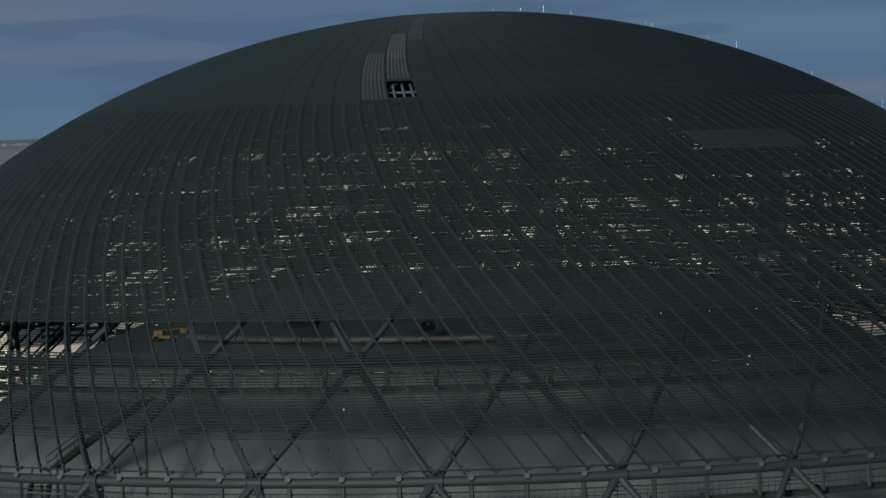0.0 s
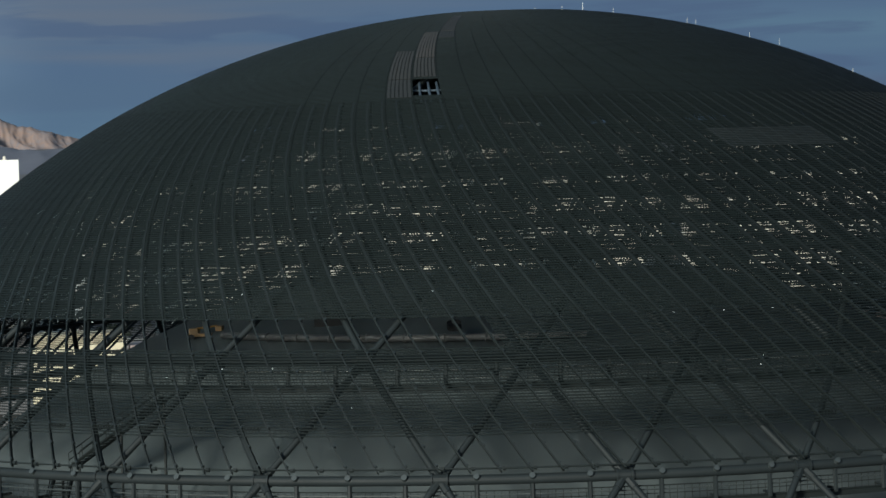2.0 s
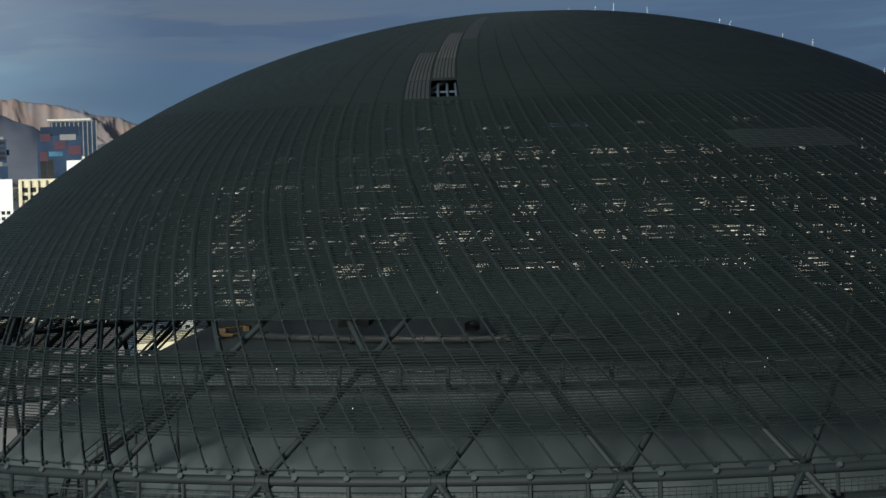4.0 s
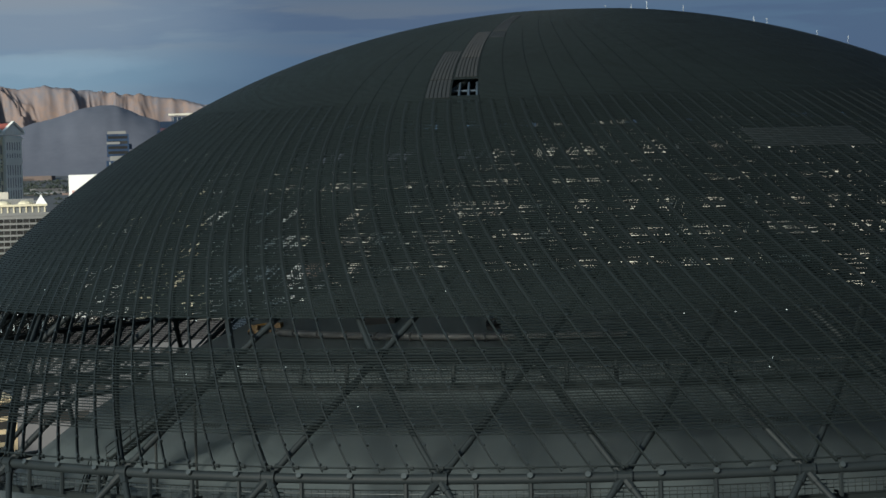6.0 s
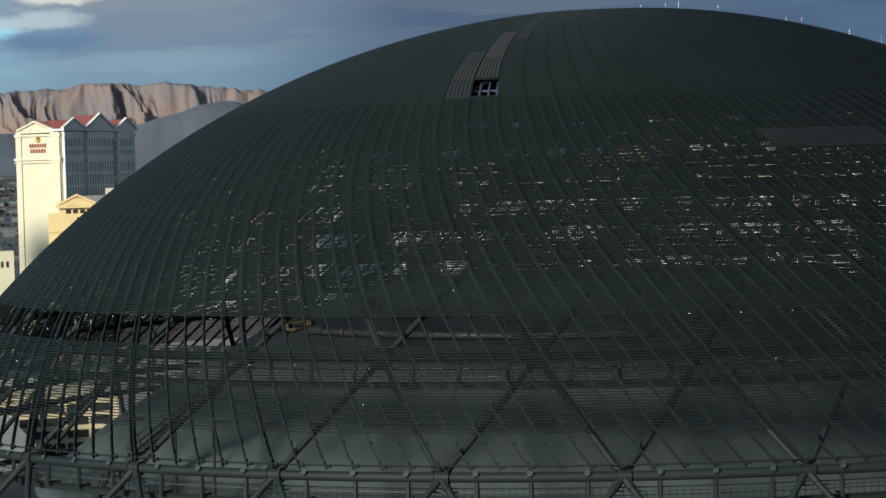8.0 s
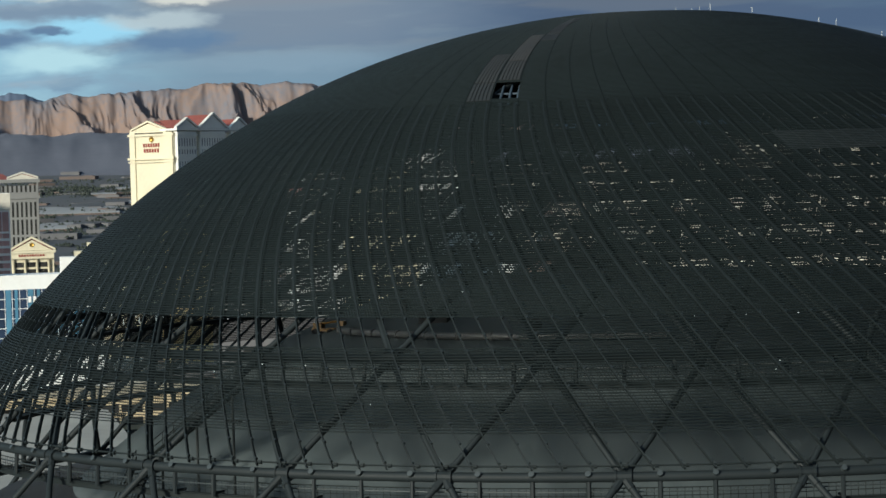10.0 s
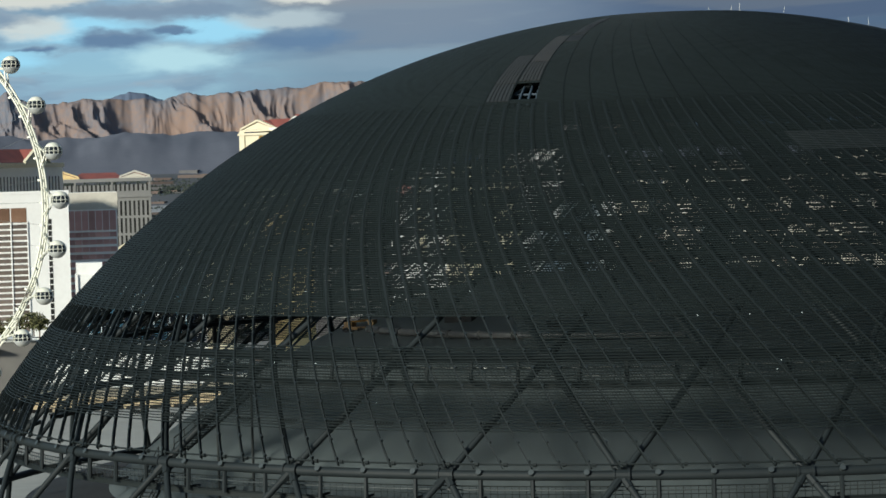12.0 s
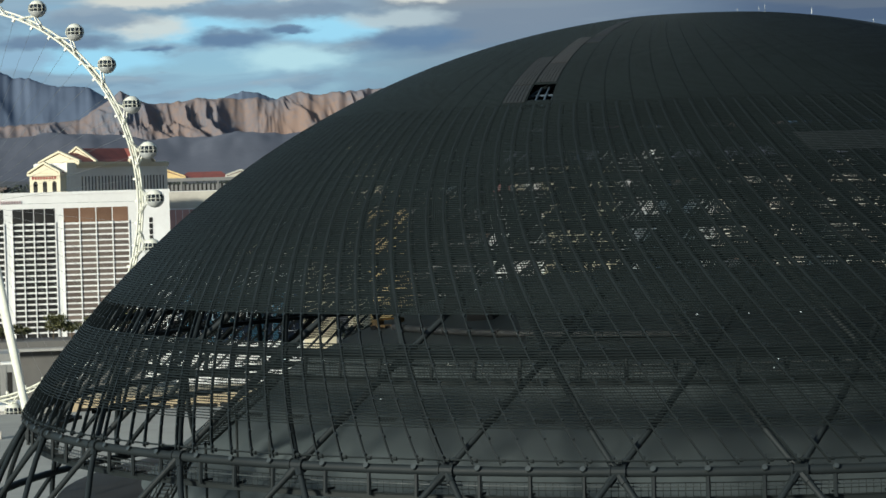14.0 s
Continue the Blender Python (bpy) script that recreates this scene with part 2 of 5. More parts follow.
M_BLUE = material("blue_glass", (0.10, 0.24, 0.34), (0.05, 0.13, 0.21), rough=0.15, scale=0.08, vary=0.2)
M_ROOF = material("red_roof", (0.235, 0.06, 0.043), (0.17, 0.045, 0.033), rough=0.7, scale=0.2)
M_GOLD = material("gold_leaf", (0.75, 0.45, 0.10), rough=0.3, metal=0.7)
M_SIGNRED = material("sign_red", (0.24, 0.03, 0.022), rough=0.5)
M_YELLOW = material("lift_yellow", (0.19, 0.105, 0.018), (0.12, 0.065, 0.013), rough=0.5)
M_TRUNK = material("bark", (0.12, 0.09, 0.06), rough=0.9)
M_PINK = material("pale_script", (0.55, 0.42, 0.42), rough=0.6)
# wall stone toned down, with the shade in its colour
M_SHADEWALL = material("shaded_stone_wall", (0.30, 0.30, 0.28), (0.24, 0.24, 0.23), rough=0.8, scale=0.05, fine=0.6)
M_BRONZE_DARK = material("bronze_panel_glass", (0.52, 0.30, 0.27), (0.36, 0.20, 0.18), rough=0.55, scale=0.1, vary=0.3)
M_NAVY = material("navy_glass", (0.030, 0.050, 0.090), (0.015, 0.025, 0.05), rough=0.2, scale=0.05, vary=0.3)
M_DARKRED = material("dark_red_glass", (0.075, 0.028, 0.042), (0.045, 0.02, 0.03), rough=0.4, scale=0.05)
M_YSTUCCO = material("yellow_stucco", (0.72, 0.55, 0.27), (0.62, 0.46, 0.22), rough=0.75, scale=0.05, fine=0.6)
M_STEELWHITE = material("white_steel", (0.74, 0.73, 0.62), (0.60, 0.60, 0.50), rough=0.45, scale=0.1, fine=0.8)
M_CABIN = material("cabin_shell", (0.45, 0.46, 0.44), (0.33, 0.34, 0.33), rough=0.4, scale=0.5)
M_CABGLASS = material("cabin_glass", (0.02, 0.025, 0.03), rough=0.12, scale=0.5)
M_BROWN = material("brown_roof", (0.14, 0.10, 0.085), (0.08, 0.07, 0.065), rough=0.9, scale=0.01, fine=0.1)
# scrub tinted dark and blue to carry haze and cloud shade
M_SCRUB = material("hazed_hill_scrub", (0.104, 0.110, 0.136), (0.078, 0.084, 0.108), rough=0.95, scale=0.007, fine=0.08, bump=0.3, bump_scale=0.08)
M_FARLEAF = material("far_foliage", (0.030, 0.038, 0.026), (0.018, 0.024, 0.018), rough=0.9, scale=0.1)
M_DUSK = material("dusty_pink_stucco", (0.30, 0.24, 0.225), (0.23, 0.185, 0.175), rough=0.85, scale=0.05, fine=0.6)
M_HALL = material("hall_wall", (0.50, 0.40, 0.25), (0.40, 0.32, 0.20), rough=0.8, scale=0.03, fine=0.3)
M_ROOFPALE = material("grey_flat_roof", (0.340, 0.325, 0.280), (0.250, 0.240, 0.210), rough=0.85, scale=0.02, fine=0.2)
M_LEAF = material("foliage", (0.125, 0.125, 0.05), (0.075, 0.08, 0.03), rough=0.8, scale=0.4)


M_GROUND = material("pale_lot", (0.17, 0.163, 0.150), (0.095, 0.092, 0.088), rough=0.9, scale=0.012, fine=0.08)
# far ground, darkened to hold the cloud shadow on the plain
M_PLAIN = material("cloud_shaded_scrub", (0.080, 0.078, 0.082), (0.044, 0.050, 0.056), rough=0.95, scale=0.005, fine=0.03)
# the blue-grey second tone paints shade and haze into the red rock
M_MOUNT = material("red_rock_hazed", (0.205, 0.142, 0.114), (0.116, 0.126, 0.154), rough=0.95, scale=0.008, fine=0.11, bump=0.4, bump_scale=0.25)
# distance haze over the back ridge is put into this blue
M_HAZEROCK = material("haze_blue_rock", (0.108, 0.140, 0.200), (0.086, 0.113, 0.166), rough=0.95, scale=0.006, fine=0.04)
# both far roof tones are darkened and cooled to imitate haze
M_FARROOF = material("far_hazed_roof", (0.145, 0.14, 0.14), (0.085, 0.085, 0.09), rough=0.9, scale=0.004, fine=0.04)
M_STOREROOF = material("pale_store_roof", (0.31, 0.31, 0.30), (0.20, 0.20, 0.205), rough=0.9, scale=0.006, fine=0.05)
# stone darkened so that palace and hotels look shaded under direct sun
M_GREYSTONE = material("shaded_palace_stone", (0.205, 0.205, 0.195), (0.16, 0.16, 0.155), rough=0.8, scale=0.05, fine=0.6)
# darker copy of the rail steel; shade put into the upper rails' colour
M_RAIL_SHADE = material("shaded_rail_steel", (0.0094, 0.0128, 0.0127), (0.0072, 0.0100, 0.0099), rough=0.65, scale=0.4, spec=0.2)
# cream lightened for palace walls on the side away from the sun
M_LIFTBAY = material("lifted_bay_cream", (0.70, 0.69, 0.63), (0.60, 0.59, 0.54), rough=0.75, scale=0.05, fine=0.6)
# window glass lightened too, since the palace side lies in shade
M_GREYGLASS = material("grey_window", (0.19, 0.195, 0.19), (0.12, 0.125, 0.125), rough=0.3, scale=0.1, vary=0.3)
M_PALERED = material("faded_red_script", (0.55, 0.20, 0.17), rough=0.6)
M_CURTAIN = material("curtained_window", (0.17, 0.135, 0.11), (0.10, 0.08, 0.07), rough=0.4, scale=0.08, vary=0.3)
M_CONC = material("concrete", (0.42, 0.41, 0.38), (0.30, 0.29, 0.27), rough=0.85, scale=0.03, fine=0.4)

M_HATCH = material("hatch_steel", (0.045, 0.064, 0.084), (0.028, 0.040, 0.052), rough=0.5, scale=0.8)
M_LAMP = bpy.data.materials.new("lit_diode")
M_LAMP.use_nodes = True
M_LAMP.node_tree.nodes["Principled BSDF"].inputs["Base Color"].default_value = (0.8, 0.85, 0.85, 1)
M_LAMP.node_tree.nodes["Principled BSDF"].inputs["Emission Color"].default_value = (0.85, 1.0, 1.0, 1)
M_LAMP.node_tree.nodes["Principled BSDF"].inputs["Emission Strength"].default_value = 0.3

# ---------------------------------------------------------------- mesh helpers


def mesh_of(name, verts, faces, mat, smooth=False):
    me = bpy.data.meshes.new(name)
    me.from_pydata([tuple(v) for v in verts], [], faces)
    me.materials.append(mat)
    if smooth:
        me.polygons.foreach_set("use_smooth", [True] * len(me.polygons))
    me.update()
    return me


def thing(name, label, category, at=(0, 0, 0), turn=0.0, group="", kind=""):
    ob = new(name)
    ob.matrix_world = pose(*at, 0, 0, turn)
    return tagged(ob, label, category, group, kind)


def hang(name, me, parent, label="", m=None):
    """One part under a thing."""
    ob = new(name, me)
    ob.parent = parent
    if m is not None:
        ob.matrix_basis = m
    if label:
        ob["label"] = label
    return ob


class Build:
    """Gathers boxes, prisms and tubes into one mesh."""

    def __init__(self):
        self.v, self.f = [], []

    def box(self, x0, x1, y0, y1, z0, z1):
        n = len(self.v)
        self.v += [(x, y, z) for z in (z0, z1) for x, y in ((x0, y0), (x1, y0), (x1, y1), (x0, y1))]
        self.f += [tuple(n + i for i in q) for q in ((3, 2, 1, 0), (4, 5, 6, 7), (0, 1, 5, 4), (1, 2, 6, 5), (2, 3, 7, 6), (3, 0, 4, 7))]
        return self

    def gable(self, x0, x1, y0, y1, z0, z1, over=0.0):
        """A gable that shows its triangle towards -y, with its ridge along y."""
        n = len(self.v)
        xm = (x0 + x1) / 2
        for y in (y0, y1):
            self.v += [(x0 - over, y, z0), (x1 + over, y, z0), (xm, y, z1)]
        self.f += [(n, n + 1, n + 2), (n + 5, n + 4, n + 3), (n + 1, n + 4, n + 5, n + 2), (n + 3, n, n + 2, n + 5), (n, n + 3, n + 4, n + 1)]
        return self

    def tube(self, pts, r, sides=8, caps=True):
        pts = [Vector(q) for q in pts]
        n0 = len(self.v)
        for i, q in enumerate(pts):
            w = (pts[min(i + 1, len(pts) - 1)] - pts[max(i - 1, 0)]).normalized()
            ref = Vector((0, 0, 1)) if abs(w.z) < 0.9 else Vector((1, 0, 0))
            a = w.cross(ref).normalized()
            b = w.cross(a)
            for k in range(sides):
                t = 2 * math.pi * k / sides
                self.v.append(q + a * (r * math.cos(t)) + b * (r * math.sin(t)))
        for i in range(len(pts) - 1):
            for k in range(sides):
                k2 = (k + 1) % sides
                self.f.append((n0 + i * sides + k, n0 + i * sides + k2, n0 + (i + 1) * sides + k2, n0 + (i + 1) * sides + k))
        if caps:
            self.f.append(tuple(n0 + k for k in range(sides)))
            self.f.append(tuple(n0 + (len(pts) - 1) * sides + k for k in reversed(range(sides))))
        return self

    def mesh(self, name, mat, smooth=False):
        return mesh_of(name, self.v, self.f, mat, smooth)

# ---------------------------------------------------------------- ground and distance
# the camera's place; land, hills and ranges are shaped to fit its view
EYE_XY = Vector((185.0, -145.0))
RISE = ((0, 0.0), (1500, 0.0), (2200, 14.0), (3000, 46.0), (3900, 96.0), (4200, 126.0), (4560, 166.0), (4950, 185.0))


def rise(d):
    for (d0, z0), (d1, z1) in zip(RISE, RISE[1:]):
        if d <= d1:
            return z0 + (z1 - z0) * (d - d0) / (d1 - d0)
    return RISE[-1][1]


def land(x, y):
    return rise((Vector((x, y)) - EYE_XY).length)


def build_ground():
    verts, faces, radii, n = [], [], [], 180
    r = 0.0
    while r < 4900:
        r += 40 + r * 0.03
        radii.append(min(r, 4900))
    verts.append((EYE_XY.x, EYE_XY.y, 0))
    for r in radii:
        for k in range(n):
            a = 2 * math.pi * k / n
            x, y = EYE_XY.x + r * math.cos(a), EYE_XY.y + r * math.sin(a)
            z = rise(r) + (noise.noise(Vector((x, y, 0)) * 0.004) * 6 if r > 2600 else 0)
            verts.append((x, y, z))
    for k in range(n):
        faces.append((0, 1 + k, 1 + (k + 1) % n))
    for i in range(len(radii) - 1):
        a, b = 1 + i * n, 1 + (i + 1) * n
        for k in range(n):
            k2 = (k + 1) % n
            faces.append((a + k, b + k, b + k2, a + k2))
    me = mesh_of("ground", verts, faces, M_GROUND, True)
    me.materials.append(M_PLAIN)
    inner_rings = sum(1 for r in radii if r < 1700)
    me.polygons.foreach_set("material_index", [0 if i < n * inner_rings else 1 for i in range(len(faces))])
    ob = new("ground", me)
    tagged(ob, "tan and grey desert city ground rising towards the hills", "ground", kind="structure")


build_ground()

# crest elevations in degrees by azimuth, as the camera sees them
PEAKS = ((136, 0.8), (142, 0.95), (144, 1.5), (145.7, 1.93), (147.2, 2.12), (148, 2.22), (148.8, 2.3), (149.4, 2.26), (150.3, 2.33), (151.3, 2.2), (152.4, 2.17), (153.2, 2.09), (153.9, 2.15), (154.4, 1.97), (155.15, 2.05), (156.2, 2.04), (157.2, 1.93), (157.95, 2.25), (158.4, 1.95), (158.9, 1.62), (161, 1.5), (168, 1.5), (176, 1.4))
BACK_PEAKS = ((150, 0.8), (153.6, 1.7), (154.4, 2.0), (154.8, 2.14), (155.15, 2.25), (155.6, 2.04), (156.6, 1.8), (157.5, 1.9), (158.24, 2.11), (158.7, 2.37), (159.5, 2.43), (160, 2.6), (160.4, 2.62), (160.8, 2.84), (163, 3.1), (168, 2.6), (176, 2.2))


def along(table, az):
    for (a0, e0), (a1, e1) in zip(table, table[1:]):
        if az <= a1:
            return e0 + (e1 - e0) * (az - a0) / (a1 - a0)
    return table[-1][1]


def ridged(x, y, octaves, seed):
    """Sharp crests and rounded gullies, about 0 to 1."""
    total, gain, norm = 0.0, 1.0, 0.0
    for k in range(octaves):
        total += gain * (1 - min(1.0, 1.9 * abs(noise.noise(Vector((x, y, seed + 3.7 * k))))))
        norm += gain
        x, y, gain = x * 2.05 + 5.1, y * 2.05 + 1.3, gain * 0.52
    return total / norm


def build_range(name, label, mat, table, az0, az1, near, deep, gap, cut, octaves, na, nr, seed):
    """Buttresses and gullies that run down towards the plain from an uneven crest."""
    far_r = near + deep * 0.72
    verts, faces = [], []
    for i in range(na + 1):
        az = az0 + (az1 - az0) * i / na
        c, q = math.cos(radians(az)), math.sin(radians(az))
        x = radians(az) * far_r
        el = along(table, az) - 0.02 + 0.06 * noise.noise(Vector((az * 2.2, 0, 5))) + 0.035 * noise.noise(Vector((az * 7.0, 0, 6)))
        tall = 97 + far_r * math.tan(radians(el)) - rise(far_r) + 10
        crest = far_r + 25 * cut * noise.noise(Vector((az * 1.1, 3, seed))) + 9 * cut * noise.noise(Vector((az * 4.0, 3, seed)))
        cliff = cut * (0.48 + 0.24 * noise.noise(Vector((az * 0.9, 8, seed))))
        for j in range(nr + 1):
            d = near + deep * j / nr
            s = crest - d
            if s < 0:
                h = tall * (1 + 0.9 * s / (deep * 0.28))
            else:
                u = min(1.0, s / (crest - near))
                k = min(1.0, u / 0.30)
                h = tall * ((1 - cliff) * (1 - u) + cliff * (1 - k * k * (3 - 2 * k)))
                bend = 0.5 * noise.noise(Vector((x / gap, s / gap, seed + 1)))
                ease = min(1.0, u / 0.22 + 0.05) * (1 - 0.75 * u)
                h += cut * tall * ease * (ridged((x + 0.30 * s) / gap + bend, s / (gap * 2.4), octaves, seed) - 0.52)
                h = min(h, tall * (1 - 0.42 * u))
            verts.append((EYE_XY.x + d * c, EYE_XY.y + d * q, rise(d) - 10 + max(-6.0, h)))
    for i in range(na):
        for j in range(nr):
            q = i * (nr + 1) + j
            faces.append((q, q + nr + 1, q + nr + 2, q + 1))
    ob = new(name, mesh_of(name, verts, faces, mat, True))
    tagged(ob, label, "mountains", kind="structure")


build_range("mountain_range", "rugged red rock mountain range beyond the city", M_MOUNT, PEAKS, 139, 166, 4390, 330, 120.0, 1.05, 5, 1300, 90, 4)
build_range("back_range", "mountain ridge behind the red cliffs, coloured blue grey for haze", M_HAZEROCK, BACK_PEAKS, 150, 170, 4590, 300, 170.0, 0.16, 3, 600, 50, 8)

HILLS = ((136, 0.7), (142, 0.75), (144, 0.88), (145, 1.02), (145.9, 1.24), (146.6, 1.56), (147.2, 1.79), (147.9, 1.80), (148.5, 1.56), (149.3, 1.36), (150, 1.26), (152, 1.17), (153.2, 1.2), (154.3, 1.16), (155.27, 1.27), (156.4, 1.1), (157.6, 1.17), (158.8, 1.3), (160, 1.26), (163, 1.3), (176, 1.2))


def build_foothills():
    """Smooth scrub slopes that run up to the foot of the cliffs."""
    verts, faces, na, nr = [], [], 480, 24
    for i in range(na + 1):
        az = 136 + 40 * i / na
        a = radians(az)
        el = next(e0 + (e1 - e0) * (az - a0) / (a1 - a0) for (a0, e0), (a1, e1) in zip(HILLS, HILLS[1:]) if az <= a1)
        top = 97 + 4400 * math.tan(radians(el)) + 4 * noise.noise(Vector((az * 2.0, 1, 0)))
        for j in range(nr + 1):
            u = j / nr
            d = 4020 + 480 * u
            s = min(1.0, u / 0.8)
            s = s * s * (3 - 2 * s) if u < 0.8 else 1 - 0.5 * (u - 0.8) / 0.2
            z0 = rise(d) - 4
            verts.append((EYE_XY.x + d * math.cos(a), EYE_XY.y + d * math.sin(a), z0 + s * (top - z0) + 7 * s * noise.noise(Vector((az * 1.3, u * 2.5, 2))) + 3 * s * noise.noise(Vector((az * 4.0, u * 6, 3)))))
    for i in range(na):
        for j in range(nr):
            q = i * (nr + 1) + j
            faces.append((q, q + nr + 1, q + nr + 2, q + 1))
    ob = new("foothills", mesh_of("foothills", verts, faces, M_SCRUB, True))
    tagged(ob, "smooth scrub foothills below the cliffs, haze and cloud shade in their colour", "hills", kind="structure")


build_foothills()

# ---------------------------------------------------------------- the dome
ZC, R, RP = 33.4, 78.6, 77.90
BAY = 11.106
LON0 = -74.90
LEVELS = (11.4, 18.6, 25.8, 33.0, 40.2, 47.3, 54.2, 61.0, 68.0)


def lean(lat):
    """Degrees of longitude by which the rails lean from latitude 33 on."""
    steps = ((0, 0.76), (48, 0.76), (60, 0.57), (68, 0.57), (78, 0.75), (90, 0.8))
    s, a = 0.0, 33.0
    sign = 1 if lat >= 33 else -1
    lo, hi = min(lat, 33.0), max(lat, 33.0)
    for (l0, m0), (l1, m1) in zip(steps, steps[1:]):
        x0, x1 = max(lo, l0), min(hi, l1)
        if x1 > x0:
            ma = m0 + (m1 - m0) * (x0 - l0) / (l1 - l0)
            mb = m0 + (m1 - m0) * (x1 - l0) / (l1 - l0)
            s += (ma + mb) / 2 * (x1 - x0)
    return sign * s


def ball(lon, lat, r):
    a, b = radians(lon), radians(lat)
    return Vector((r * math.cos(b) * math.cos(a), r * math.cos(b) * math.sin(a), r * math.sin(b)))


def spin(deg):
    return pose(0, 0, 0, 0, 0, deg)


def near_side(lon):
    return -140 <= (lon + 180) % 360 - 180 <= 50


dome = thing("dome_arena", "dark spherical arena under construction with black louvred shell", "arena", (0, 0, ZC))
rng = random.Random(5)

# rings of pipe
for k, lat in enumerate(LEVELS):
    pts = [ball(LON0 + i * 360 / 128, lat, RP) for i in range(129)]
    hang("ring_pipe", Build().tube(pts, 0.36 if lat < 45 else 0.28, 10, False).mesh("ring_pipe", M_PIPE, True), dome, "grey painted steel ring pipe")

# crossing diagonals between the rings
rest = Build()
for k in range(len(LEVELS) - 1):
    l0, l1 = LEVELS[k], LEVELS[k + 1]
    shift = (k - 3) * BAY / 2
    for side in (-1, 1):
        pts = [ball(side * BAY / 2 * u, l0 + (l1 - l0) * u, RP) for u in (0, 0.25, 0.5, 0.75, 1)]
        me = Build().tube(pts, 0.25 if k < 5 else 0.20, 8, False).mesh("diagonal_pipe", M_PIPE, True)
        for i in range(-8, 25):
            lon = LON0 + shift + BAY * i
            if near_side(lon) and k > 0:
                hang("diagonal_pipe", me, dome, "", spin(lon))
            elif i < 24:
                rest.tube([spin(lon) @ q for q in pts], 0.3, 5, False)
hang("back_diagonal", rest.mesh("back_diagonal", M_PIPE, True), dome)["kind"] = "stuff"

# node castings, stubs and brackets of the two lower rings
nb = Build().tube([ball(-0.42, 33.0, RP), ball(0.42, 33.0, RP)], 0.45, 12)
for e in (-0.46, 0.46):
    nb.tube([ball(e - 0.06, 33.0, RP), ball(e + 0.06, 33.0, RP)], 0.53, 12)
for e in (-1, 1):
    nb.tube([ball(0, 33.0, RP), ball(e * 0.52, 33.68, RP)], 0.31, 8)
    nb.tube([ball(0, 33.0, RP), ball(e * 0.52, 32.32, RP)], 0.31, 8)
node_me = nb.mesh("node_casting", M_PIPE)
stub = Build()
o, n_ = ball(0, 33.0, RP), ball(0, 33.0, 1)
stub.tube([o - n_ * 0.2, o + n_ * 0.58], 0.21, 14)
stub_me = stub.mesh("stub", M_CLIP)
br = Build()
br.tube([o + Vector((0, 0, -0.2)), o + Vector((0.1, 0, -1.95))], 0.17, 6)
br.tube([o + Vector((0.1, 0, -1.7)), o + Vector((-1.1, 0, -1.7))], 0.10, 6)
br_me = br.mesh("bracket", M_PIPE)


def walkway(lat, drop):
    """Rails, posts and deck of one bay of the catwalk under a ring."""
    w = Build()
    q = ball(0, lat, RP)
    rr, zz = math.hypot(q.x, q.y), q.z
    ang = [radians(BAY * i / 6) for i in range(7)]
    for dz, th in ((drop + 0.05, 0.06), (drop + 0.55, 0.03), (drop + 1.1, 0.045)):
        w.tube([(math.cos(a) * (rr - 0.25), math.sin(a) * (rr - 0.25), zz + dz) for a in ang], th, 5, False)
    for i in range(25):
        a = radians(BAY * i / 24)
        w.tube([(math.cos(a) * (rr - 0.25), math.sin(a) * (rr - 0.25), zz + drop), (math.cos(a) * (rr - 0.25), math.sin(a) * (rr - 0.25), zz + drop + 1.1)], 0.022, 4, False)
    for i in range(6):
        a, b = ang[i], ang[i + 1]
        n = len(w.v)
        for z in (zz + drop - 0.38, zz + drop):
            w.v += [(math.cos(t) * r_, math.sin(t) * r_, z) for t, r_ in ((a, rr - 0.3), (b, rr - 0.3), (b, rr - 1.3), (a, rr - 1.3))]
        w.f += [(n, n + 1, n + 2, n + 3), (n + 4, n + 5, n + 6, n + 7), (n, n + 1, n + 5, n + 4), (n + 2, n + 3, n + 7, n + 6)]
    return w.mesh("catwalk", M_RAIL)


q = ball(0, 33.0, RP)
hr, hz = math.hypot(q.x, q.y), q.z
hand = Build()
hand.tube([(math.cos(radians(BAY * i / 6)) * (hr - 0.1), math.sin(radians(BAY * i / 6)) * (hr - 0.1), hz - 1.05) for i in range(7)], 0.06, 6, False)
hand_me = hand.mesh("handrail", M_CLIP, True)
upper = Build()
q = ball(0, 40.2, RP)
ur, uz = math.hypot(q.x, q.y), q.z
for dz in (-0.75, -1.35):
    upper.tube([(math.cos(radians(BAY * i / 6)) * (ur - 0.12), math.sin(radians(BAY * i / 6)) * (ur - 0.12), uz + dz) for i in range(7)], 0.035, 6, False)
upper_me = upper.mesh("handrail", M_GALV, True)
bar = Build()
bar.tube([ball(BAY * i / 6, 33.42, R - 0.12) for i in range(7)], 0.07, 5, False)
for i in range(6):
    e = ((-46.95 - LON0) / (BAY / 6)) % 1 + i
    bar.tube([ball(BAY / 6 * e - 0.10, 33.40, R - 0.12), ball(BAY / 6 * e + 0.12, 33.40, R - 0.12)], 0.16, 6)
bar_me = bar.mesh("rail_foot_bar", M_RAIL)

